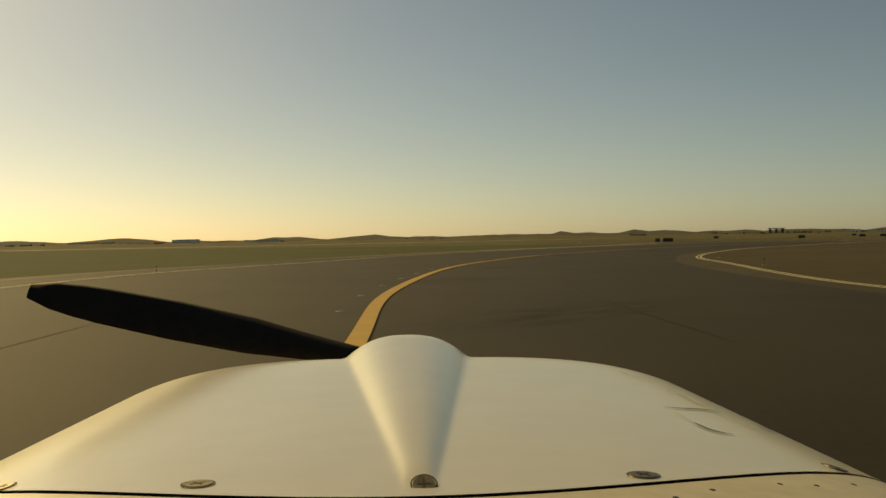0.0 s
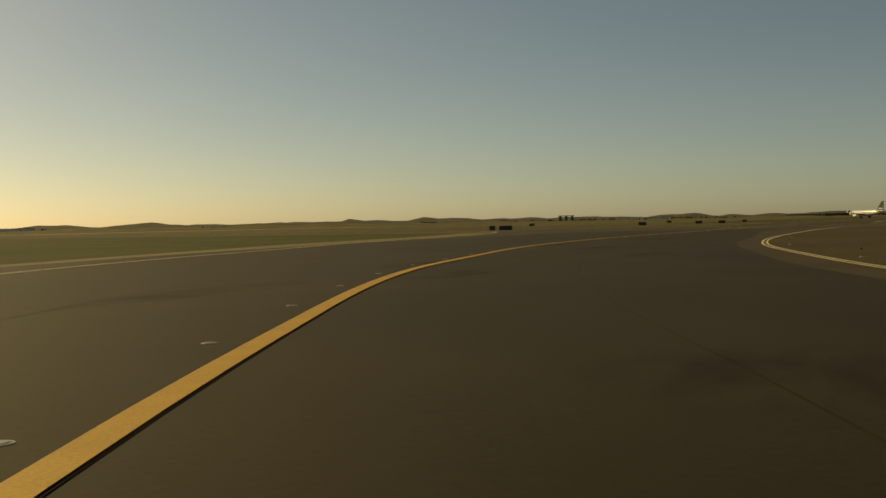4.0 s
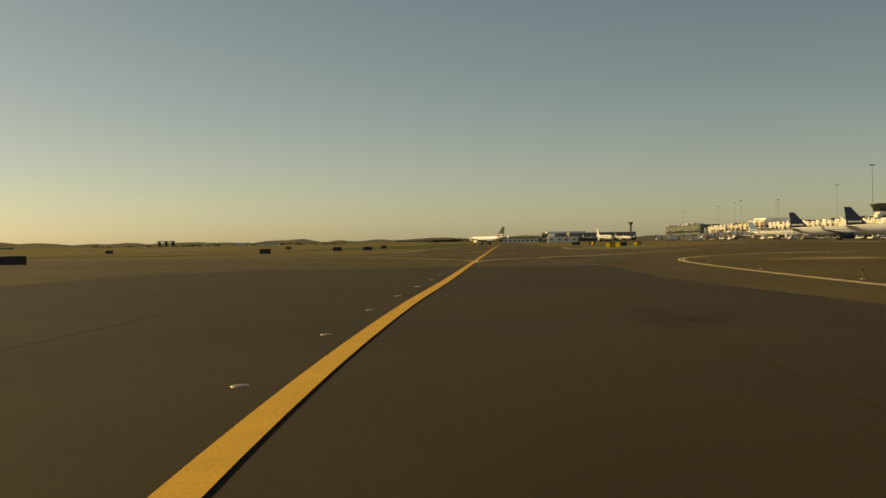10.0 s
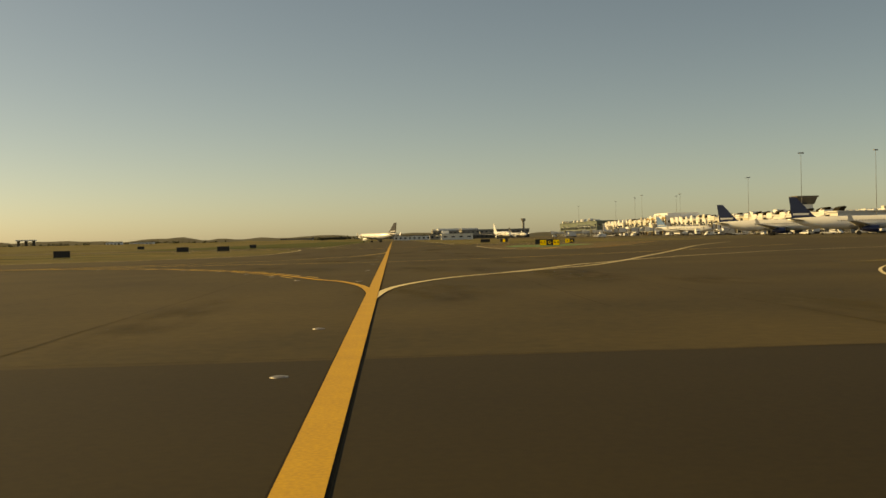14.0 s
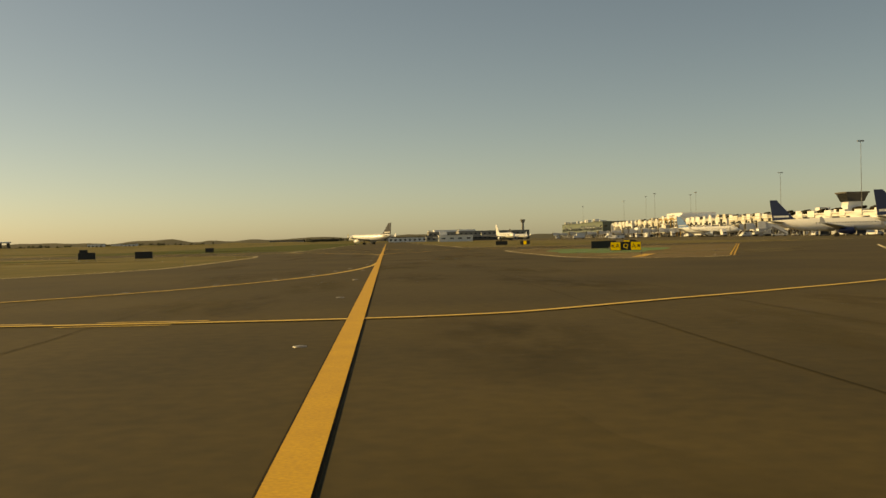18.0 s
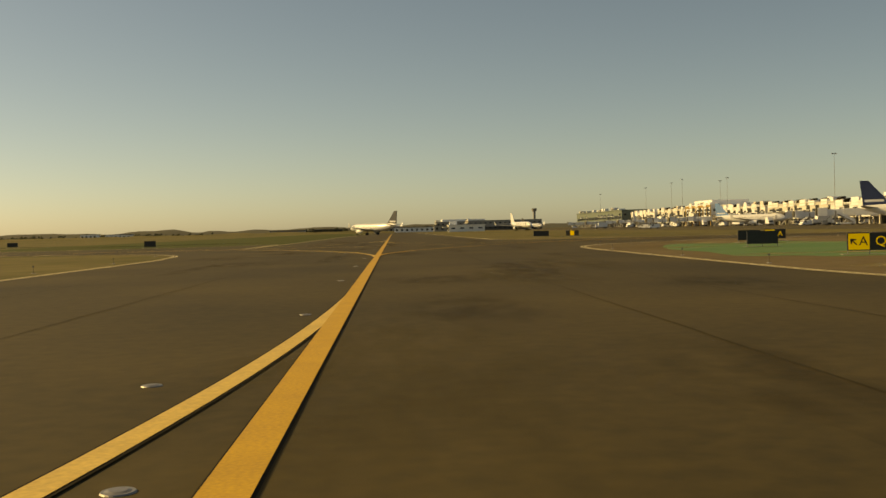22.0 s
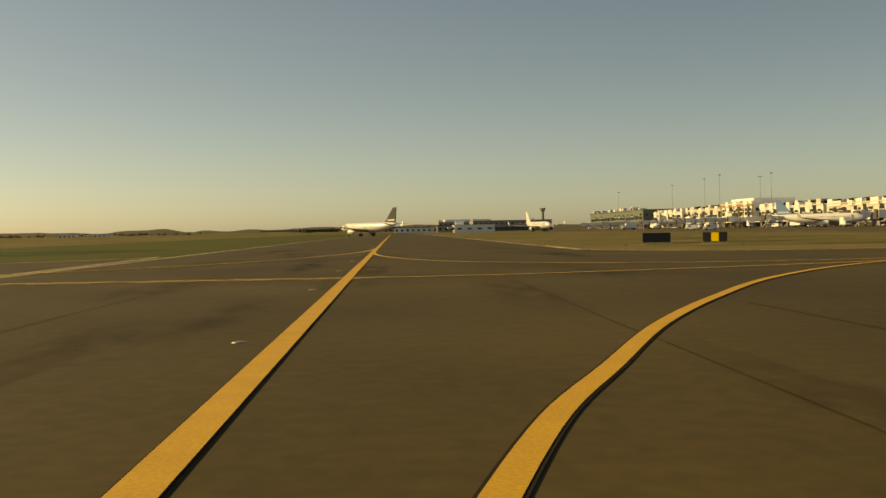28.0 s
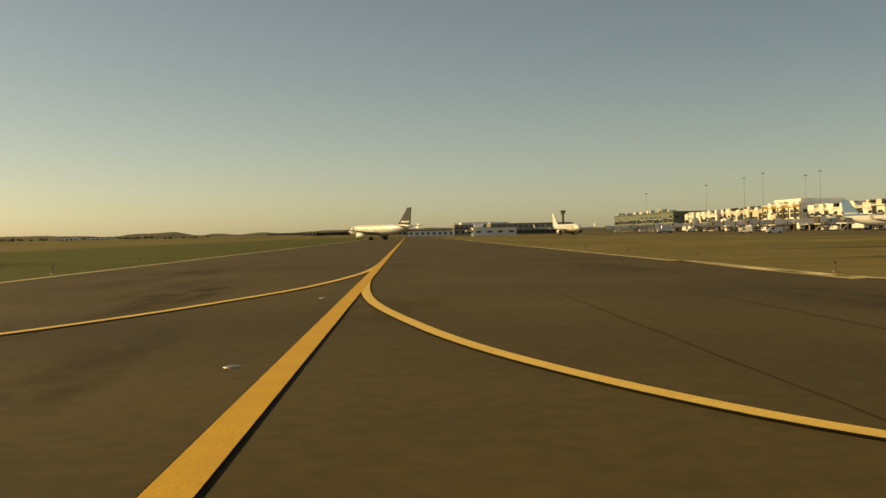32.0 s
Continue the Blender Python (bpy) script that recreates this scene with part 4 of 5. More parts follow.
    return s


# nose of an airliner lies at its origin and points along +y
airliner("airliner", pose(-21.0, 548, 0.02, 0, 0, 40.5), "white airliner with a dark tail turning on the taxiway", M_TAILDK, group="taxiing airliner")
airliner("airliner", pose(152.9, 259.2, 0.02, 0, 0, -118), "white airliner with a navy tail parked at the gate", M_NAVY, navy_engines=True)
airliner("airliner", pose(154.2, 195.3, 0.02, 0, 0, -113), "white airliner with a navy tail parked near the ramp tower", M_NAVY, navy_engines=True)
airliner("airliner", pose(190.9, 499.5, 0.02, 0, 0, -133), "white airliner with a light blue tail parked at the gate", M_SKYBLUE)
airliner("airliner", pose(214, 838, 0.02, 0, 0, -45), "white airliner with a white tail parked at the gate", M_JET, length=31)
airliner("airliner", pose(88.5, 657, 0.02, 0, 0, -165.5), "white airliner with a plain white tail standing on the far apron", M_JET, length=36)
airliner("airliner", pose(150, 1020, 0.02, 0, 0, -150), "far airliner with a dark tail beyond the apron", M_TAILDK, length=34)


# ---- terminal ----
def building(name, x0, x1, y0, y1, h, wall, label, bays=8, rows=1, roof_mat=None, sky_lights=0, band=None, top=None):
    """A block whose long front looks along -x; its windows are set into recessed bays."""
    s = thing(name, pose(x0, y0, 0.016), label, "terminal building", "terminal buildings")
    dx, dy = x1 - x0, y1 - y0
    rb = random.Random(int(x0 * 13 + y0))
    back = 6.0 if h > 8 else 0.0          # the ground floor stands back under the upper storey
    # dark panels along the ground floor, the shade there put into their colour
    y = rb.uniform(1, 3)
    while y < dy - 9:
        w = rb.uniform(4, 9)
        part("service_bay", box(back - 0.10, back + 0.4, y, y + w, 0.0, rb.uniform(3.0, 4.2)), M_SLOT if rb.random() < 0.7 else M_GREYCLAD, s, "dark bay panel with ground-level shade in its colour")
        y += w + rb.uniform(0.8, 3.5)
    for i in range(int(dy / 14)):
        yy, ww, hh = rb.uniform(3, dy - 8), rb.uniform(2.5, 6), rb.uniform(1.2, 2.8)
        part("roof_unit", box(1.0, 1.0 + rb.uniform(3, 7), yy, yy + ww, h, h + hh, 0.06), M_WHITE if rb.random() < 0.5 else M_BEIGE, s, "boxy rooftop plant unit")
    for i in range(int(dy / 15) if wall in (M_CREAM, M_BEIGE, M_WHITE) else 0):
        yy, ww, hh = rb.uniform(2, dy - 8), rb.uniform(4, 10), rb.uniform(4.2, h * 0.75)
        part("annex", box(-rb.uniform(1.5, 5), 0.3, yy, yy + ww, 3.0, hh, 0.05), rb.choice((M_CREAM, M_WHITE, M_BEIGE)), s, "pale projecting gate annex")
        # flush dark panel painted as the shaded gap next to an annex
        if rb.random() < 0.6:
            part("glazed_recess", box(-0.14, 0.35, yy + ww + 0.2, yy + ww + rb.uniform(1.5, 5.0), 3.2, max(hh, 0.8 * h) - 0.4), M_GLASS_DK, s, "dark panel beside the annex, standing for a shaded gap")
    # dark ribbons added to darken the flatly lit front
    y = rb.uniform(0, 3)
    while y < dy - 5:
        w = min(rb.uniform(6, 15), dy - y - 1)
        part("ribbon_window", box(-0.13, 0.3, y, y + w, h * rb.uniform(0.44, 0.52), h * rb.uniform(0.62, 0.74)), M_GLASS_DK, s, "dark glossy ribbon added to darken the front")
        y += w + rb.uniform(1.0, 4.0)
    # near-black panels on the wall imitate the shade of deep gaps
    y = rb.uniform(3, 9)
    while back and wall in (M_CREAM, M_BEIGE, M_WHITE) and y < dy - 9:
        w = rb.uniform(3.0, 7.0)
        part("dark_recess", box(-0.16, 0.4, y, y + w, 4.4, h - rb.uniform(0.6, 2.4)), M_SLOT, s, "near-black panel standing for a shaded gap between gate bays")
        part("upper_block", box(-0.5, 9.0, y + w + 0.5, min(y + w + rb.uniform(5, 10), dy), h - 1.6, h + rb.uniform(0.5, 2.2), 0.06), rb.choice((M_WHITE, M_CREAM)), s, "pale raised roof block")
        y += w + rb.uniform(6, 14)
    if back:
        # back wall coloured dark to deepen the shade under the overhang
        part("ground_floor", box(back, dx, 0.4, dy - 0.4, 0, 4.3), M_ROOF, s, "dark ground floor set back, shade put into its colour")
        pier = None
        for i in range(int(dy / 8) + 1):
            mm = Matrix.Translation((0.4, 0.5 + (dy - 1.0) * i / int(dy / 8), 0))
            if pier is None:
                pier = part("pier", box(-0.35, 0.35, -0.35, 0.35, 0, 4.35), M_BEIGE, s)
                pier.matrix_basis = mm
            else:
                again("pier", pier, mm, s)
    part("wall", box(0, dx, 0, dy, 4.3 if back else 0, h - 0.5), wall, s)
    part("roof", box(-0.6, dx + 0.6, -0.6, dy + 0.6, h - 0.5, h, 0.08), roof_mat or wall, s, "flat roof slab")
    storey = (h - 1.2) / rows
    pane = None
    fr = None
    for r in range(rows):
        for i in range(bays):
            w = dy / bays
            if pane is not None and (rb.random() < 0.4 or (back and r == 0)):
                continue
            mm = Matrix.Translation((0, w * (i + 0.5), 0.6 + storey * (max(r, 1) if back and rows > 1 else r)))
            if pane is None:
                pane = part("window", box(-0.12, 0.06, -w * 0.22, w * 0.22, storey * 0.36, storey * 0.62), M_GLASS_DK, s, "dark window bay")
                pane.matrix_basis = mm
                bmf = box(-0.2, 0.0, -w * 0.25, w * 0.25, storey * 0.31, storey * 0.36)
                fr = part("sill", bmf, M_WHITE, pane)
            else:
                p2 = again("window", pane, mm, s)
                again("sill", fr, Matrix(), p2)
        nb = max(2, int(dx / 6))
        w = dx / nb
        for i in range(nb):
            mm = Matrix.Translation((w * (i + 0.5), 0, 0.6 + storey * r)) @ pose(0, 0, 0, 0, 0, 90) @ Matrix.Diagonal((1, w * 0.8 / (dy / bays * 0.8), 1, 1))
            p2 = again("window", pane, mm, s)
    if band:
        part("fascia", box(-0.35, -0.02, 0.2, dy - 0.2, h - 0.5 - storey * 0.22, h - 0.55), band, s, "coloured fascia band")
        col = None
        for i in range(bays + 1):
            mm = Matrix.Translation((-0.3, dy * i / bays, 0))
            if col is None:
                col = part("column", box(-0.25, 0.25, -0.25, 0.25, 0, h - 0.6), band, s)
                col.matrix_basis = mm
            else:
                again("column", col, mm, s)
    if top:
        part("roof_block", box(dx * 0.1, dx * 0.8, dy * 0.15, dy * 0.85, h, h + top, 0.1), M_WHITE, s, "white plant room on the roof")
    if sky_lights:
        first = None
        count = sky_lights * 2
        for i in range(count):
            mm = Matrix.Translation((1.2 + 1.6 * math.sin(i * 2.1), dy * (i + 0.5) / count, h))
            if first is None:
                prof = [(0, 0), (0, 0.9), (0.8, 1.6), (2.6, 2.1), (3.3, 1.7), (2.6, 0.9), (2.2, 0)]
                first = part("skylight", loft([[(x, y, z) for x, z in prof] for y in (-1.7, 1.7)]), M_TAR, s, "dark slanted rooftop skylight")
                first.matrix_basis = mm
            else:
                again("skylight", first, mm, s)
    return s


building("terminal", 190, 235, 330, 424, 9.6, M_CREAM, "cream terminal block with a flat dark roof", 9, 2, sky_lights=8)
building("terminal", 216, 256, 430, 508, 10.2, M_CREAM, "cream terminal concourse with slanted rooftop skylights", 10, 2, sky_lights=7)
building("terminal", 222, 262, 512, 606, 11.6, M_BEIGE, "beige terminal concourse with slanted rooftop skylights", 9, 2, sky_lights=8)
building("terminal", 222, 262, 610, 698, 11.8, M_CREAM, "cream terminal concourse with a row of skylights", 9, 2, sky_lights=7)
building("terminal", 219, 256, 702, 760, 15.0, M_WHITE, "terminal gate block with white upper storey and ochre columns", 7, 2, band=M_OCHRE, top=3.0)
building("terminal", 222, 266, 764, 850, 13.4, M_BEIGE, "beige terminal wing with rooftop skylights", 8, 2, sky_lights=6)
building("terminal", 220, 256, 854, 936, 12.6, M_CREAM, "cream terminal block beside the green hall", 6, 2, sky_lights=3)
building("terminal", 214, 280, 948, 1176, 16.4, M_GREENCLAD, "grey-green terminal hall with a long overhanging roof", 14, 2, roof_mat=M_GREENCLAD)
building("terminal", 96, 190, 1290, 1350, 12.5, M_GREYCLAD, "long grey pier building across the far apron", 6, 2)
building("terminal", 62, 150, 1440, 1500, 13.0, M_GREYCLAD, "far grey low pier building", 6, 2, top=3.0)
building("terminal", 44, 72, 800, 818, 5.4, M_CREAM, "low cream shed on the far apron", 5, 1)
building("terminal", 280, 350, 330, 720, 12.0, M_BEIGE, "tall beige block behind the concourse", 20, 3)

# control cab on a stem behind the concourse
cab = thing("ramp_tower", pose(198, 384, 0.016), "ramp control tower with a dark glazed flared cab", "control tower")
part("stem", box(-3.2, 3.2, -3.2, 3.2, 0, 14.0, 0.1), M_CREAM, cab)
part("glazing", loft([[(x * k, y * k, z) for x, y in ((-1, -1), (1, -1), (1, 1), (-1, 1))] for z, k in ((14.0, 3.6), (17.4, 4.8))]), M_GLASS_DK, cab, "dark sloping cab windows")
part("roof", box(-5.2, 5.2, -5.2, 5.2, 17.4, 18.0, 0.1), M_ROOF, cab, "dark flat cab roof")
far_tower = thing("control_tower", pose(199, 1420, 0.016), "slim far control tower with a flared cab", "control tower")
part("shaft", tube((0, 0, 0), (0, 0, 24), 2.2, 1.7, 12), M_GREYCLAD, far_tower)
part("cab", tube((0, 0, 24), (0, 0, 28.0), 2.6, 3.9, 10), M_GREYCLAD, far_tower, "grey glazed cab")
part("cab_roof", tube((0, 0, 28.0), (0, 0, 28.6), 4.0, 3.4, 10), M_ROOF, far_tower)


def light_mast(x, y, h, first=None):
    if first:
        o = copy_thing(first, pose(x, y, 0.016, 0, 0, (x * 7) % 40))
        return o
    s = thing("light_mast", pose(x, y, 0.016), "tall slim steel apron floodlight mast", "light mast", "apron light masts")
    part("footing", tube((0, 0, 0), (0, 0, 0.6), 0.7, 0.6, 12), M_CONCRETE, s)
    part("pole", tube((0, 0, 0.5), (0, 0, h), 0.14, 0.07, 12), M_POST, s, "tapered galvanised pole")
    part("head_ring", box(-1.25, 1.25, -0.12, 0.12, h - 0.05, h + 0.1, 0.03), M_POST, s)
    lamp = None
    for i in range(6):
        mm = Matrix.Translation((-1.1 + 0.44 * i, -0.1 + 0.2 * (i % 2), h - 0.25))
        if lamp is None:
            lamp = part("floodlight", box(-0.17, 0.17, -0.2, 0.2, -0.16, 0.16, 0.03), M_POST, s, "boxy floodlight")
            lens = part("lens", box(-0.14, 0.14, -0.22, -0.19, -0.13, 0.13), M_LAMPGLASS, lamp)
            lamp.matrix_basis = mm
        else:
            l2 = again("floodlight", lamp, mm, s)
            again("lens", lens, Matrix(), l2)
    return s


lm = light_mast(207, 483, 33.0)
for x, y in ((166, 310), (192, 300), (204, 718), (232, 706), (242, 751), (211, 770), (215, 862), (205, 1000)):
    light_mast(x, y, 33.0, lm)


def jet_bridge(m, first=None):
    if first:
        return copy_thing(first, m)
    s = thing("jet_bridge", m, "cream boarding bridge reaching from the terminal", "jet bridge", "boarding bridges")
    part("rotunda", tube((0, 0, 3.2), (0, 0, 6.6), 2.2, 2.2, 14), M_CREAM, s)
    part("column", tube((0, 0, 0), (0, 0, 3.3), 0.6, 0.6, 10), M_GREYCLAD, s)
    part("tunnel", box(-16, -1.6, -1.5, 1.5, 3.5, 6.3, 0.1), M_CREAM, s, "corrugated cream tunnel")
    part("inner_tunnel", box(-22, -15.8, -1.3, 1.3, 3.7, 6.1, 0.1), M_WHITE, s)
    part("cab", box(-25.4, -21.8, -1.9, 1.9, 3.4, 6.7, 0.15), M_WHITE, s, "white bridge cab")
    part("cab_window", box(-25.46, -25.3, -1.4, 1.4, 4.6, 6.0), M_GLASS_DK, s)
    part("canopy", box(-26.2, -25.35, -1.7, 1.7, 3.6, 6.6, 0.2), M_ROOF, s, "dark folding canopy")
    for y in (-1.7, 1.7):
        part("lift_leg", box(-19.2, -18.7, y - 0.25, y + 0.25, 0.4, 5.4), M_GREYCLAD, s)
    part("wheel_bogie", box(-19.7, -18.2, -2.1, 2.1, 0.0, 0.9, 0.15), M_RUBBER, s)
    part("stair", loft([[(-20.6, 1.9, 3.6), (-20.6, 2.9, 3.6), (-20.6, 2.9, 3.4), (-20.6, 1.9, 3.4)], [(-24.4, 1.9, 0.2), (-24.4, 2.9, 0.2), (-24.4, 2.9, 0.0), (-24.4, 1.9, 0.0)]]), M_POST, s)
    return s



jb = jet_bridge(pose(188.5, 352, 0.016, 0, 0, 12))
for x, y, t in ((188.5, 396, -20), (214.5, 444, 16), (214.5, 482, -14), (220.5, 528, 20), (220.5, 566, -16), (220.5, 600, 12), (220.5, 634, 20), (220.5, 672, -18), (217.5, 716, 10), (217.5, 748, -12),
                (220.5, 790, 10), (220.5, 826, -14), (218.5, 880, 12), (218.5, 920, -10), (212.5, 990, 10), (212.5, 1080, -14)):
    jet_bridge(pose(x, y, 0.016, 0, 0, t), jb)


def van(m, first=None):
    if first:
        return copy_thing(first, m)
    s = thing("service_van", m, "white airport service van parked on the apron", "van", "apron vehicles")
    rings = [[(x * w, y, z) for x in (-0.95, 0.95) for z in ((0.45, h) if x < 0 else (h, 0.45))] for y, h, w in ((2.4, 1.0, 0.9), (1.8, 1.15, 1), (1.1, 2.05, 0.95), (-2.4, 2.1, 0.95), (-2.5, 1.9, 0.93))]
    part("body", loft(rings), M_WHITE, s)
    part("windscreen", box(-0.85, 0.85, 1.2, 1.5, 1.25, 1.85), M_GLASS_DK, s)
    for sg in (-1, 1):
        part("side_window", box(sg * 0.93 - 0.03, sg * 0.93 + 0.03, 0.1, 1.0, 1.25, 1.8), M_GLASS_DK, s)
        for y in (1.5, -1.6):
            part("wheel", tube((sg * 0.75, y, 0.35), (sg * 0.98, y, 0.35), 0.35, 0.35, 14), M_RUBBER, s)
    return s


def cart(m, first=None):
    if first:
        return copy_thing(first, m)
    s = thing("baggage_cart", m, "covered baggage cart standing by the gate", "baggage cart", "baggage carts")
    part("bed", box(-0.8, 0.8, -1.6, 1.6, 0.45, 0.6), M_POST, s)
    part("cover", box(-0.8, 0.8, -1.55, 1.55, 1.9, 2.05, 0.03), M_WHITE, s, "white roof")
    part("end_panel", box(-0.8, 0.8, 1.5, 1.58, 0.6, 1.9), M_GREYCLAD, s)
    part("end_panel", box(-0.8, 0.8, -1.58, -1.5, 0.6, 1.9), M_GREYCLAD, s)
    part("curtain", box(-0.76, 0.76, -1.5, 1.5, 0.6, 1.88), M_SIGN_K, s, "dark side curtain")
    for sg in (-1, 1):
        for y in (1.1, -1.1):
            part("wheel", tube((sg * 0.6, y, 0.24), (sg * 0.78, y, 0.24), 0.24, 0.24, 12), M_RUBBER, s)
    return s


def truck(m, first=None):
    if first:
        return copy_thing(first, m)
    s = thing("catering_truck", m, "white box truck parked beside an airliner", "truck", "apron vehicles")
    part("chassis", box(-1.1, 1.1, -4.2, 3.8, 0.6, 0.95), M_SIGN_K, s)
    part("cab", box(-1.15, 1.15, 2.0, 3.9, 0.9, 2.6, 0.15), M_WHITE, s)
    part("windscreen", box(-1.0, 1.0, 3.86, 3.93, 1.7, 2.4), M_GLASS_DK, s)
    part("cargo_box", box(-1.25, 1.25, -4.2, 1.8, 1.0, 3.9, 0.06), M_WHITE, s, "white cargo box")
    for sg in (-1, 1):
        for y in (2.9, -2.6, -3.4):
            part("wheel", tube((sg * 0.85, y, 0.5), (sg * 1.15, y, 0.5), 0.5, 0.5, 14), M_RUBBER, s)
    return s


rv = random.Random(11)
v0, c0, t0 = van(pose(168, 262, 0.016, 0, 0, 70)), cart(pose(176, 290, 0.016, 0, 0, 20)), truck(pose(172, 318, 0.016, 0, 0, 85))
for i in range(16):
    y = 230 + i * 52 + rv.uniform(-5, 5)
    van(pose(rv.uniform(150, 184) if y < 420 else rv.uniform(168, 208), y, 0.016, 0, 0, rv.uniform(0, 360)), v0)
for i in range(26):
    y = 236 + i * 30 + rv.uniform(-4, 4)
    cart(pose(rv.uniform(156, 186) if y < 420 else rv.uniform(178, 212), y, 0.016, 0, 0, rv.choice((10, 80, 95, 170)) + rv.uniform(-9, 9)), c0)
for i in range(9):
    y = 250 + i * 80 + rv.uniform(-6, 6)
    truck(pose(rv.uniform(158, 184) if y < 420 else rv.uniform(180, 210), y, 0.016, 0, 0, rv.choice((0, 90, 180)) + rv.uniform(-12, 12)), t0)
van(pose(118, 470, 0.016, 0, 0, 80), v0)
van(pose(126, 520, 0.016, 0, 0, 60), v0)
truck(pose(140, 690, 0.016, 0, 0, 90), t0)


# stairs, tanks and loaders standing about the gates
def loader(m, first=None):
    if first:
        return copy_thing(first, m)
    s = thing("belt_loader", m, "pale belt loader standing by the gate", "belt loader", "ground equipment")
    part("chassis", box(-0.9, 0.9, -2.6, 2.6, 0.4, 0.9, 0.08), M_WHITE, s)
    part("belt", loft([[(-0.5, -3.2, 0.9), (0.5, -3.2, 0.9), (0.5, -3.2, 1.15), (-0.5, -3.2, 1.15)], [(-0.5, 3.4, 2.7), (0.5, 3.4, 2.7), (0.5, 3.4, 2.95), (-0.5, 3.4, 2.95)]]), M_SIGN_K, s, "black sloping belt")
    for sg in (-1, 1):
        for y in (-1.8, 1.8):
            part("wheel", tube((sg * 0.7, y, 0.36), (sg * 0.95, y, 0.36), 0.36, 0.36, 12), M_RUBBER, s)
    return s


def stairs_truck(m, first=None):
    if first:
        return copy_thing(first, m)
    s = thing("boarding_stairs", m, "white mobile boarding stairs on the apron", "boarding stairs", "ground equipment")
    part("base", box(-1.1, 1.1, -3.5, 3.0, 0.4, 1.0, 0.08), M_WHITE, s)
    part("flight", loft([[(-0.9, -3.4, 0.9), (0.9, -3.4, 0.9), (0.9, -3.0, 0.6), (-0.9, -3.0, 0.6)], [(-0.9, 2.4, 4.2), (0.9, 2.4, 4.2), (0.9, 2.8, 3.8), (-0.9, 2.8, 3.8)]]), M_GREYCLAD, s)
    for sg in (-1, 1):
        part("side_panel", loft([[(sg * 0.95, -3.4, 0.9), (sg * 1.0, -3.4, 0.9), (sg * 1.0, -3.4, 1.9), (sg * 0.95, -3.4, 1.9)], [(sg * 0.95, 2.6, 4.2), (sg * 1.0, 2.6, 4.2), (sg * 1.0, 2.6, 5.2), (sg * 0.95, 2.6, 5.2)]]), M_WHITE, s)
        for y in (-2.4, 2.2):
            part("wheel", tube((sg * 0.8, y, 0.4), (sg * 1.1, y, 0.4), 0.4, 0.4, 12), M_RUBBER, s)
    return s


b0, st0 = loader(pose(150, 250, 0.016, 0, 0, 60)), stairs_truck(pose(160, 330, 0.016, 0, 0, -70))
for i in range(8):
    y = 245 + i * 74 + rv.uniform(-6, 6)
    loader(pose(rv.uniform(140, 178) if y < 420 else rv.uniform(172, 206), y, 0.016, 0, 0, rv.uniform(0, 360)), b0)
for i in range(5):
    y = 270 + i * 118 + rv.uniform(-8, 8)
    stairs_truck(pose(rv.uniform(146, 176) if y < 420 else rv.uniform(172, 204), y, 0.016, 0, 0, rv.uniform(0, 360)), st0)

# ---- distance ----
def ridge(name, x0, y0, x1, y1, h, depth, seed, label, material=M_HILL, nseg=90):
    bm = bmesh.new()
    d = Vector((x1 - x0, y1 - y0, 0))
    side = Vector((-d.y, d.x, 0)).normalized() * depth
    rows = []
    for i in range(nseg + 1):
        k = i / nseg
        p = Vector((x0, y0, 0)) + d * k
        fade = min(1, 8 * k, 8 * (1 - k))
        hh = h * fade * (0.45 + 0.55 * abs(noise.noise((k * 9, seed, 0))) * 1.6 + 0.15 * noise.noise((k * 40, seed, 3)))
        rows.append([p - side + Vector((0, 0, -0.5)), p - side * 0.35 + Vector((0, 0, hh * 0.7)), p + Vector((0, 0, hh)), p + side * 0.4 + Vector((0, 0, hh * 0.6)), p + side + Vector((0, 0, -0.5))])
    return laid(name, loft(rows, closed=False), material, label, "hill", "structure", smooth=True)


ridge("hill", -2300, 1500, -400, 2300, 22, 160, 1, "low far scrubby ridge on the horizon")
ridge("hill", -1500, 1150, -600, 1450, 13, 90, 2, "low brown hill beyond the runway")
ridge("hill", -1120, 1540, -720, 1720, 20, 90, 4, "low scrubby hill beyond the runway", nseg=14)
ridge("hill", -800, 2200, 900, 2400, 20, 160, 3, "low far scrubby ridge on the horizon")
ridge("hill", 500, 2100, 2400, 1900, 22, 160, 5, "low far ridge behind the terminal")
ridge("hill", -2500, -900, -2200, 1700, 24, 160, 7, "low far scrubby ridge on the horizon")
ridge("grass_bank", -1150, -700, -820, 500, 6.0, 160, 8, "low dry grass bank beyond the runway", M_GRASS)
ridge("grass_bank", -900, 350, -420, 1050, 6.0, 150, 9, "low dry grass bank beyond the runway", M_GRASS)
ridge("grass_bank", -520, 900, 40, 1250, 5.0, 120, 10, "low dry grass bank beyond the taxiway", M_GRASS)


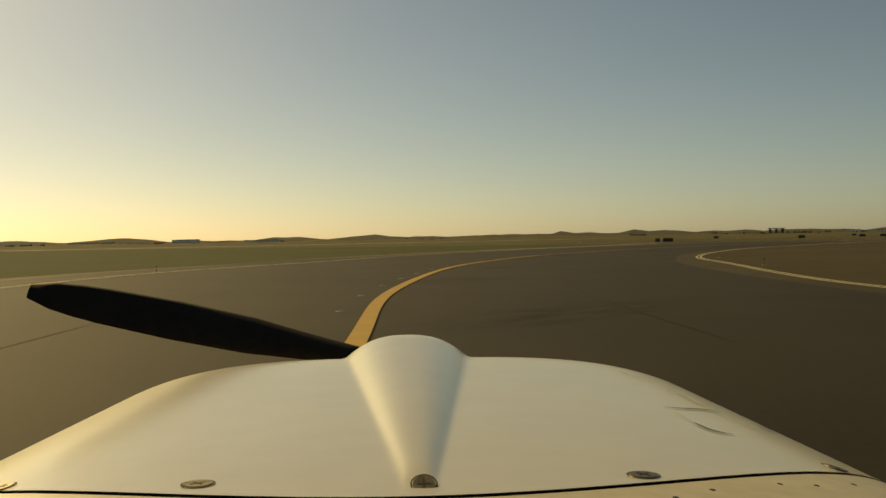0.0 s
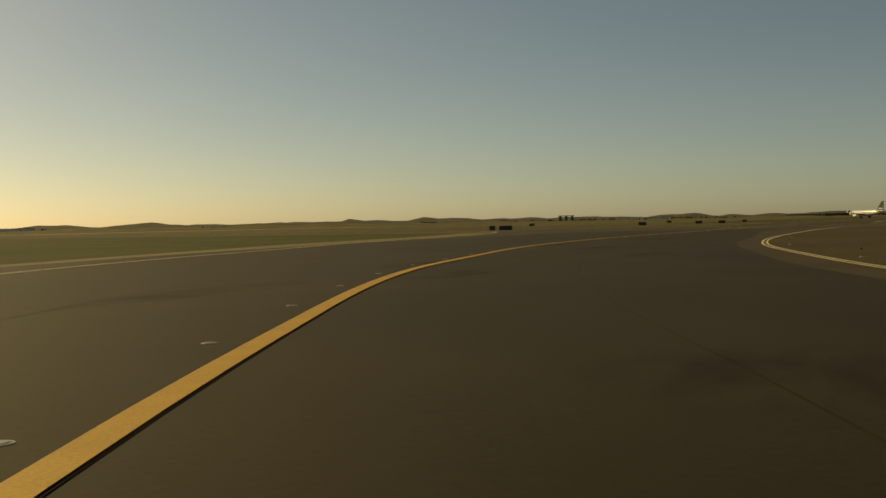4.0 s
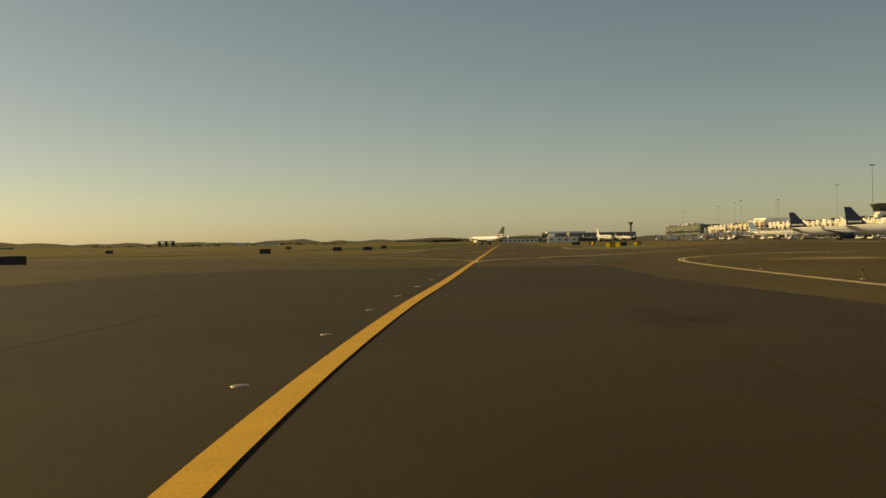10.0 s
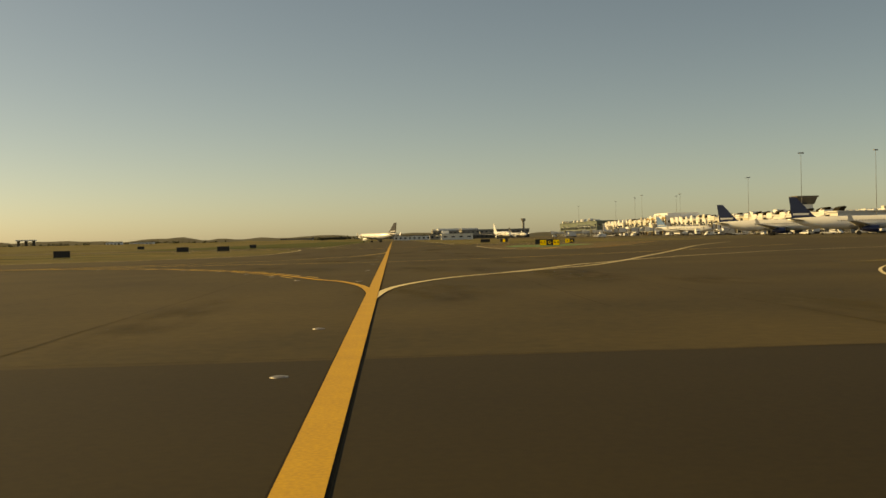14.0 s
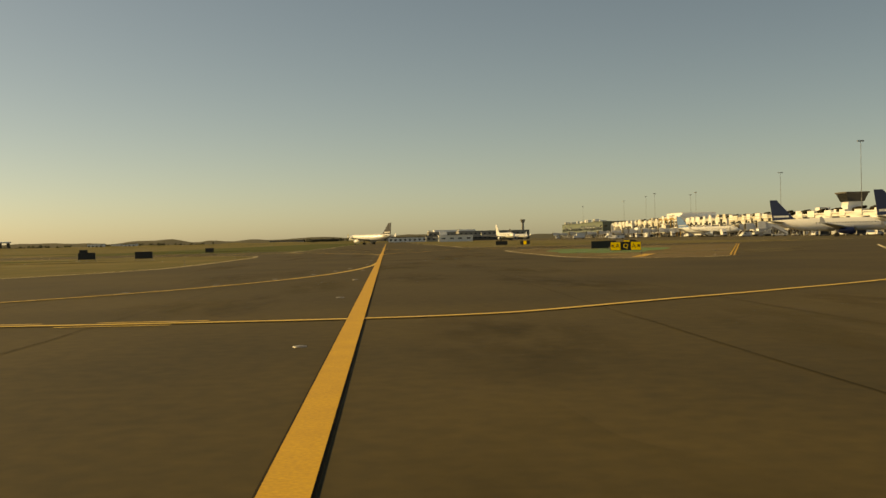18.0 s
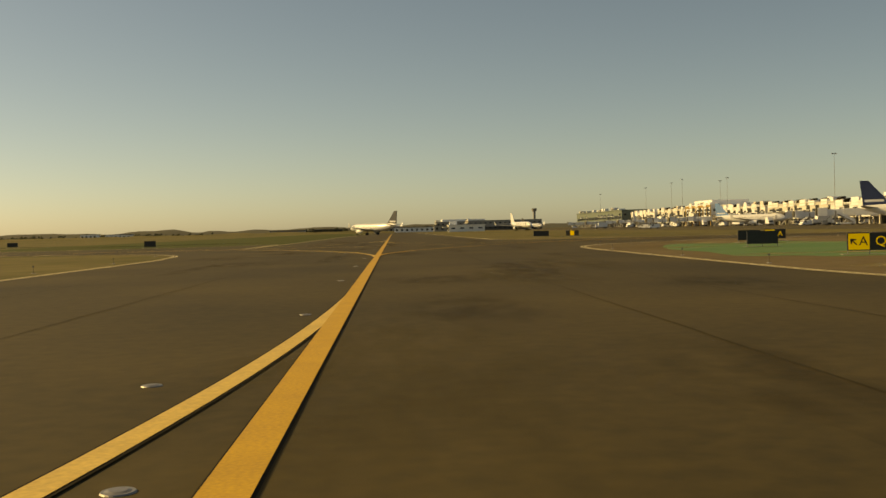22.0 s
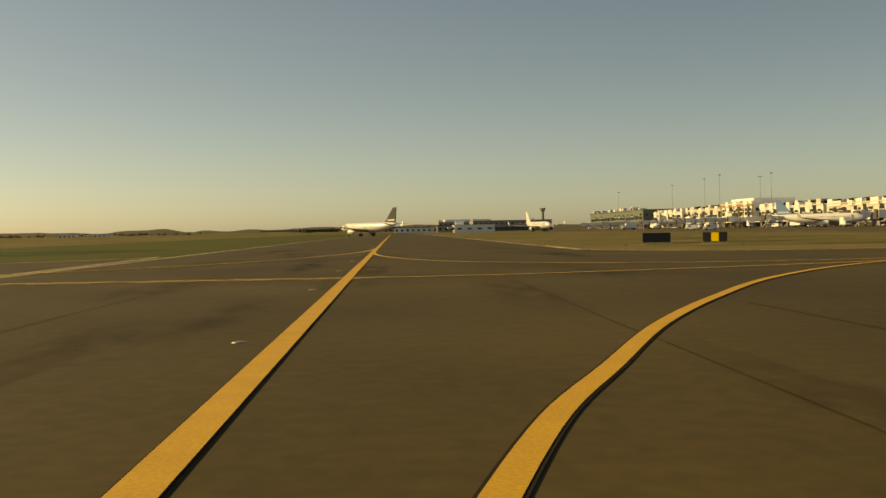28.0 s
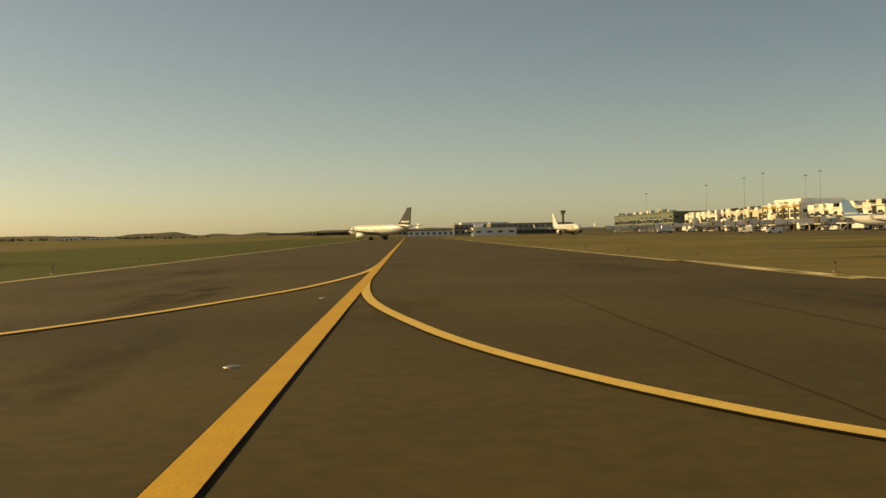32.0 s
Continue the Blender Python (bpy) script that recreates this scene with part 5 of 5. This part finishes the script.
def woods(name, x0, y0, x1, y1, count, h, seed, label):
    """A far row of trees, told apart only as clumps."""
    rnd = random.Random(seed)
    verts, faces = [], []
    for i in range(count):
        k = rnd.random()
        px, py = x0 + (x1 - x0) * k + rnd.uniform(-9, 9), y0 + (y1 - y0) * k + rnd.uniform(-14, 14)
        th = h * rnd.uniform(0.45, 1.1)
        for c in range(7):
            cx, cy, cz = px + rnd.uniform(-1, 1) * th * 0.45, py + rnd.uniform(-1, 1) * th * 0.45, th * rnd.uniform(0.15, 0.9)
            r = th * rnd.uniform(0.14, 0.27)
            b = len(verts)
            for dx, dy, dz in ((1, 0, 0), (-1, 0, 0), (0, 1, 0), (0, -1, 0), (0, 0, 1), (0, 0, -1)):
                q = r * rnd.uniform(0.7, 1.25)
                verts.append((cx + dx * q, cy + dy * q, max(0, cz + dz * q)))
            for f in ((0, 2, 4), (2, 1, 4), (1, 3, 4), (3, 0, 4), (2, 0, 5), (1, 2, 5), (3, 1, 5), (0, 3, 5)):
                faces.append((b + f[0], b + f[1], b + f[2]))
    me = bpy.data.meshes.new(name)
    me.from_pydata(verts, [], faces)
    me.materials.append(M_LEAF)
    ob = new(name, me)
    return tagged(ob, label, "trees", "", "stuff")


woods("far_woods", -120, 1300, 130, 1340, 130, 7, 4, "dark far line of trees across the airfield")
woods("far_woods", -1300, 1500, -250, 1400, 420, 6, 5, "low far scrub and trees on the horizon")
woods("far_woods", -1600, -500, -1100, 1200, 300, 6, 12, "low far scrub along the field's edge")


def far_block(x, y, w, d, h, material, label, turn=0):
    s = thing("far_building", pose(x, y, 0.0, 0, 0, turn), label, "building", "far buildings")
    part("wall", box(-w / 2, w / 2, -d / 2, d / 2, 0, h), material, s)
    part("roof", box(-w / 2 - 0.5, w / 2 + 0.5, -d / 2 - 0.5, d / 2 + 0.5, h, h + 0.6), M_ROOF, s, "dark flat roof")
    p = None
    for i in range(max(3, int(w / 5))):
        n_ = max(3, int(w / 5))
        mm = Matrix.Translation((-w / 2 + w * (i + 0.5) / n_, -d / 2, h * 0.5))
        if p is None:
            p = part("window", box(-1.2, 1.2, -0.1, 0.1, -h * 0.2, h * 0.2), M_GLASS_DK, s)
            p.matrix_basis = mm
        else:
            again("window", p, mm, s)
    return s


for x, y, w, d, h, mtl, lab in (
        (-330, 1250, 30, 14, 5, M_WHITE, "low white far building beyond the runway"),
        (-380, 1300, 20, 12, 6, M_WHITE, "low white far building beyond the runway"),
        (-120, 1180, 40, 14, 4.5, M_GREYCLAD, "drab far hangar beyond the taxiway"),
        (-75, 1200, 34, 14, 5, M_HILL, "drab far hangar beyond the taxiway"),
        (-20, 1220, 52, 16, 6, M_GREYCLAD, "grey far hangar beyond the taxiway"),
        (24, 1120, 44, 16, 5, M_WHITE, "low white far building beyond the taxiway"),
        (60, 1060, 34, 14, 6, M_GREYCLAD, "grey far building beyond the apron"),
        (-944, 355, 60, 20, 5, M_WHITE, "low pale far building near the horizon"),
        (-884, 440, 30, 16, 7, M_WHITE, "pale far block near the horizon"),
        (-830, 508, 44, 16, 5, M_WHITE, "low pale far building near the horizon"),
        (-745, 1305, 26, 12, 5, M_GREYCLAD, "low grey far block near the horizon")):
    far_block(x, y, w, d, h, mtl, lab)

# a flat roof on posts far across the field
shelter = thing("far_shelter", pose(-412, 1060, 0.0, 0, 0, 20), "pale flat-roofed far structure on posts", "shelter")
part("roof", box(-11, 11, -5, 5, 8.6, 9.9, 0.1), M_CREAM, shelter, "thin pale flat roof")
for sx in (-8, 0, 8):
    part("post", box(sx - 1.6, sx + 1.6, -0.8, 0.8, 0, 8.7), M_ROOF, shelter)
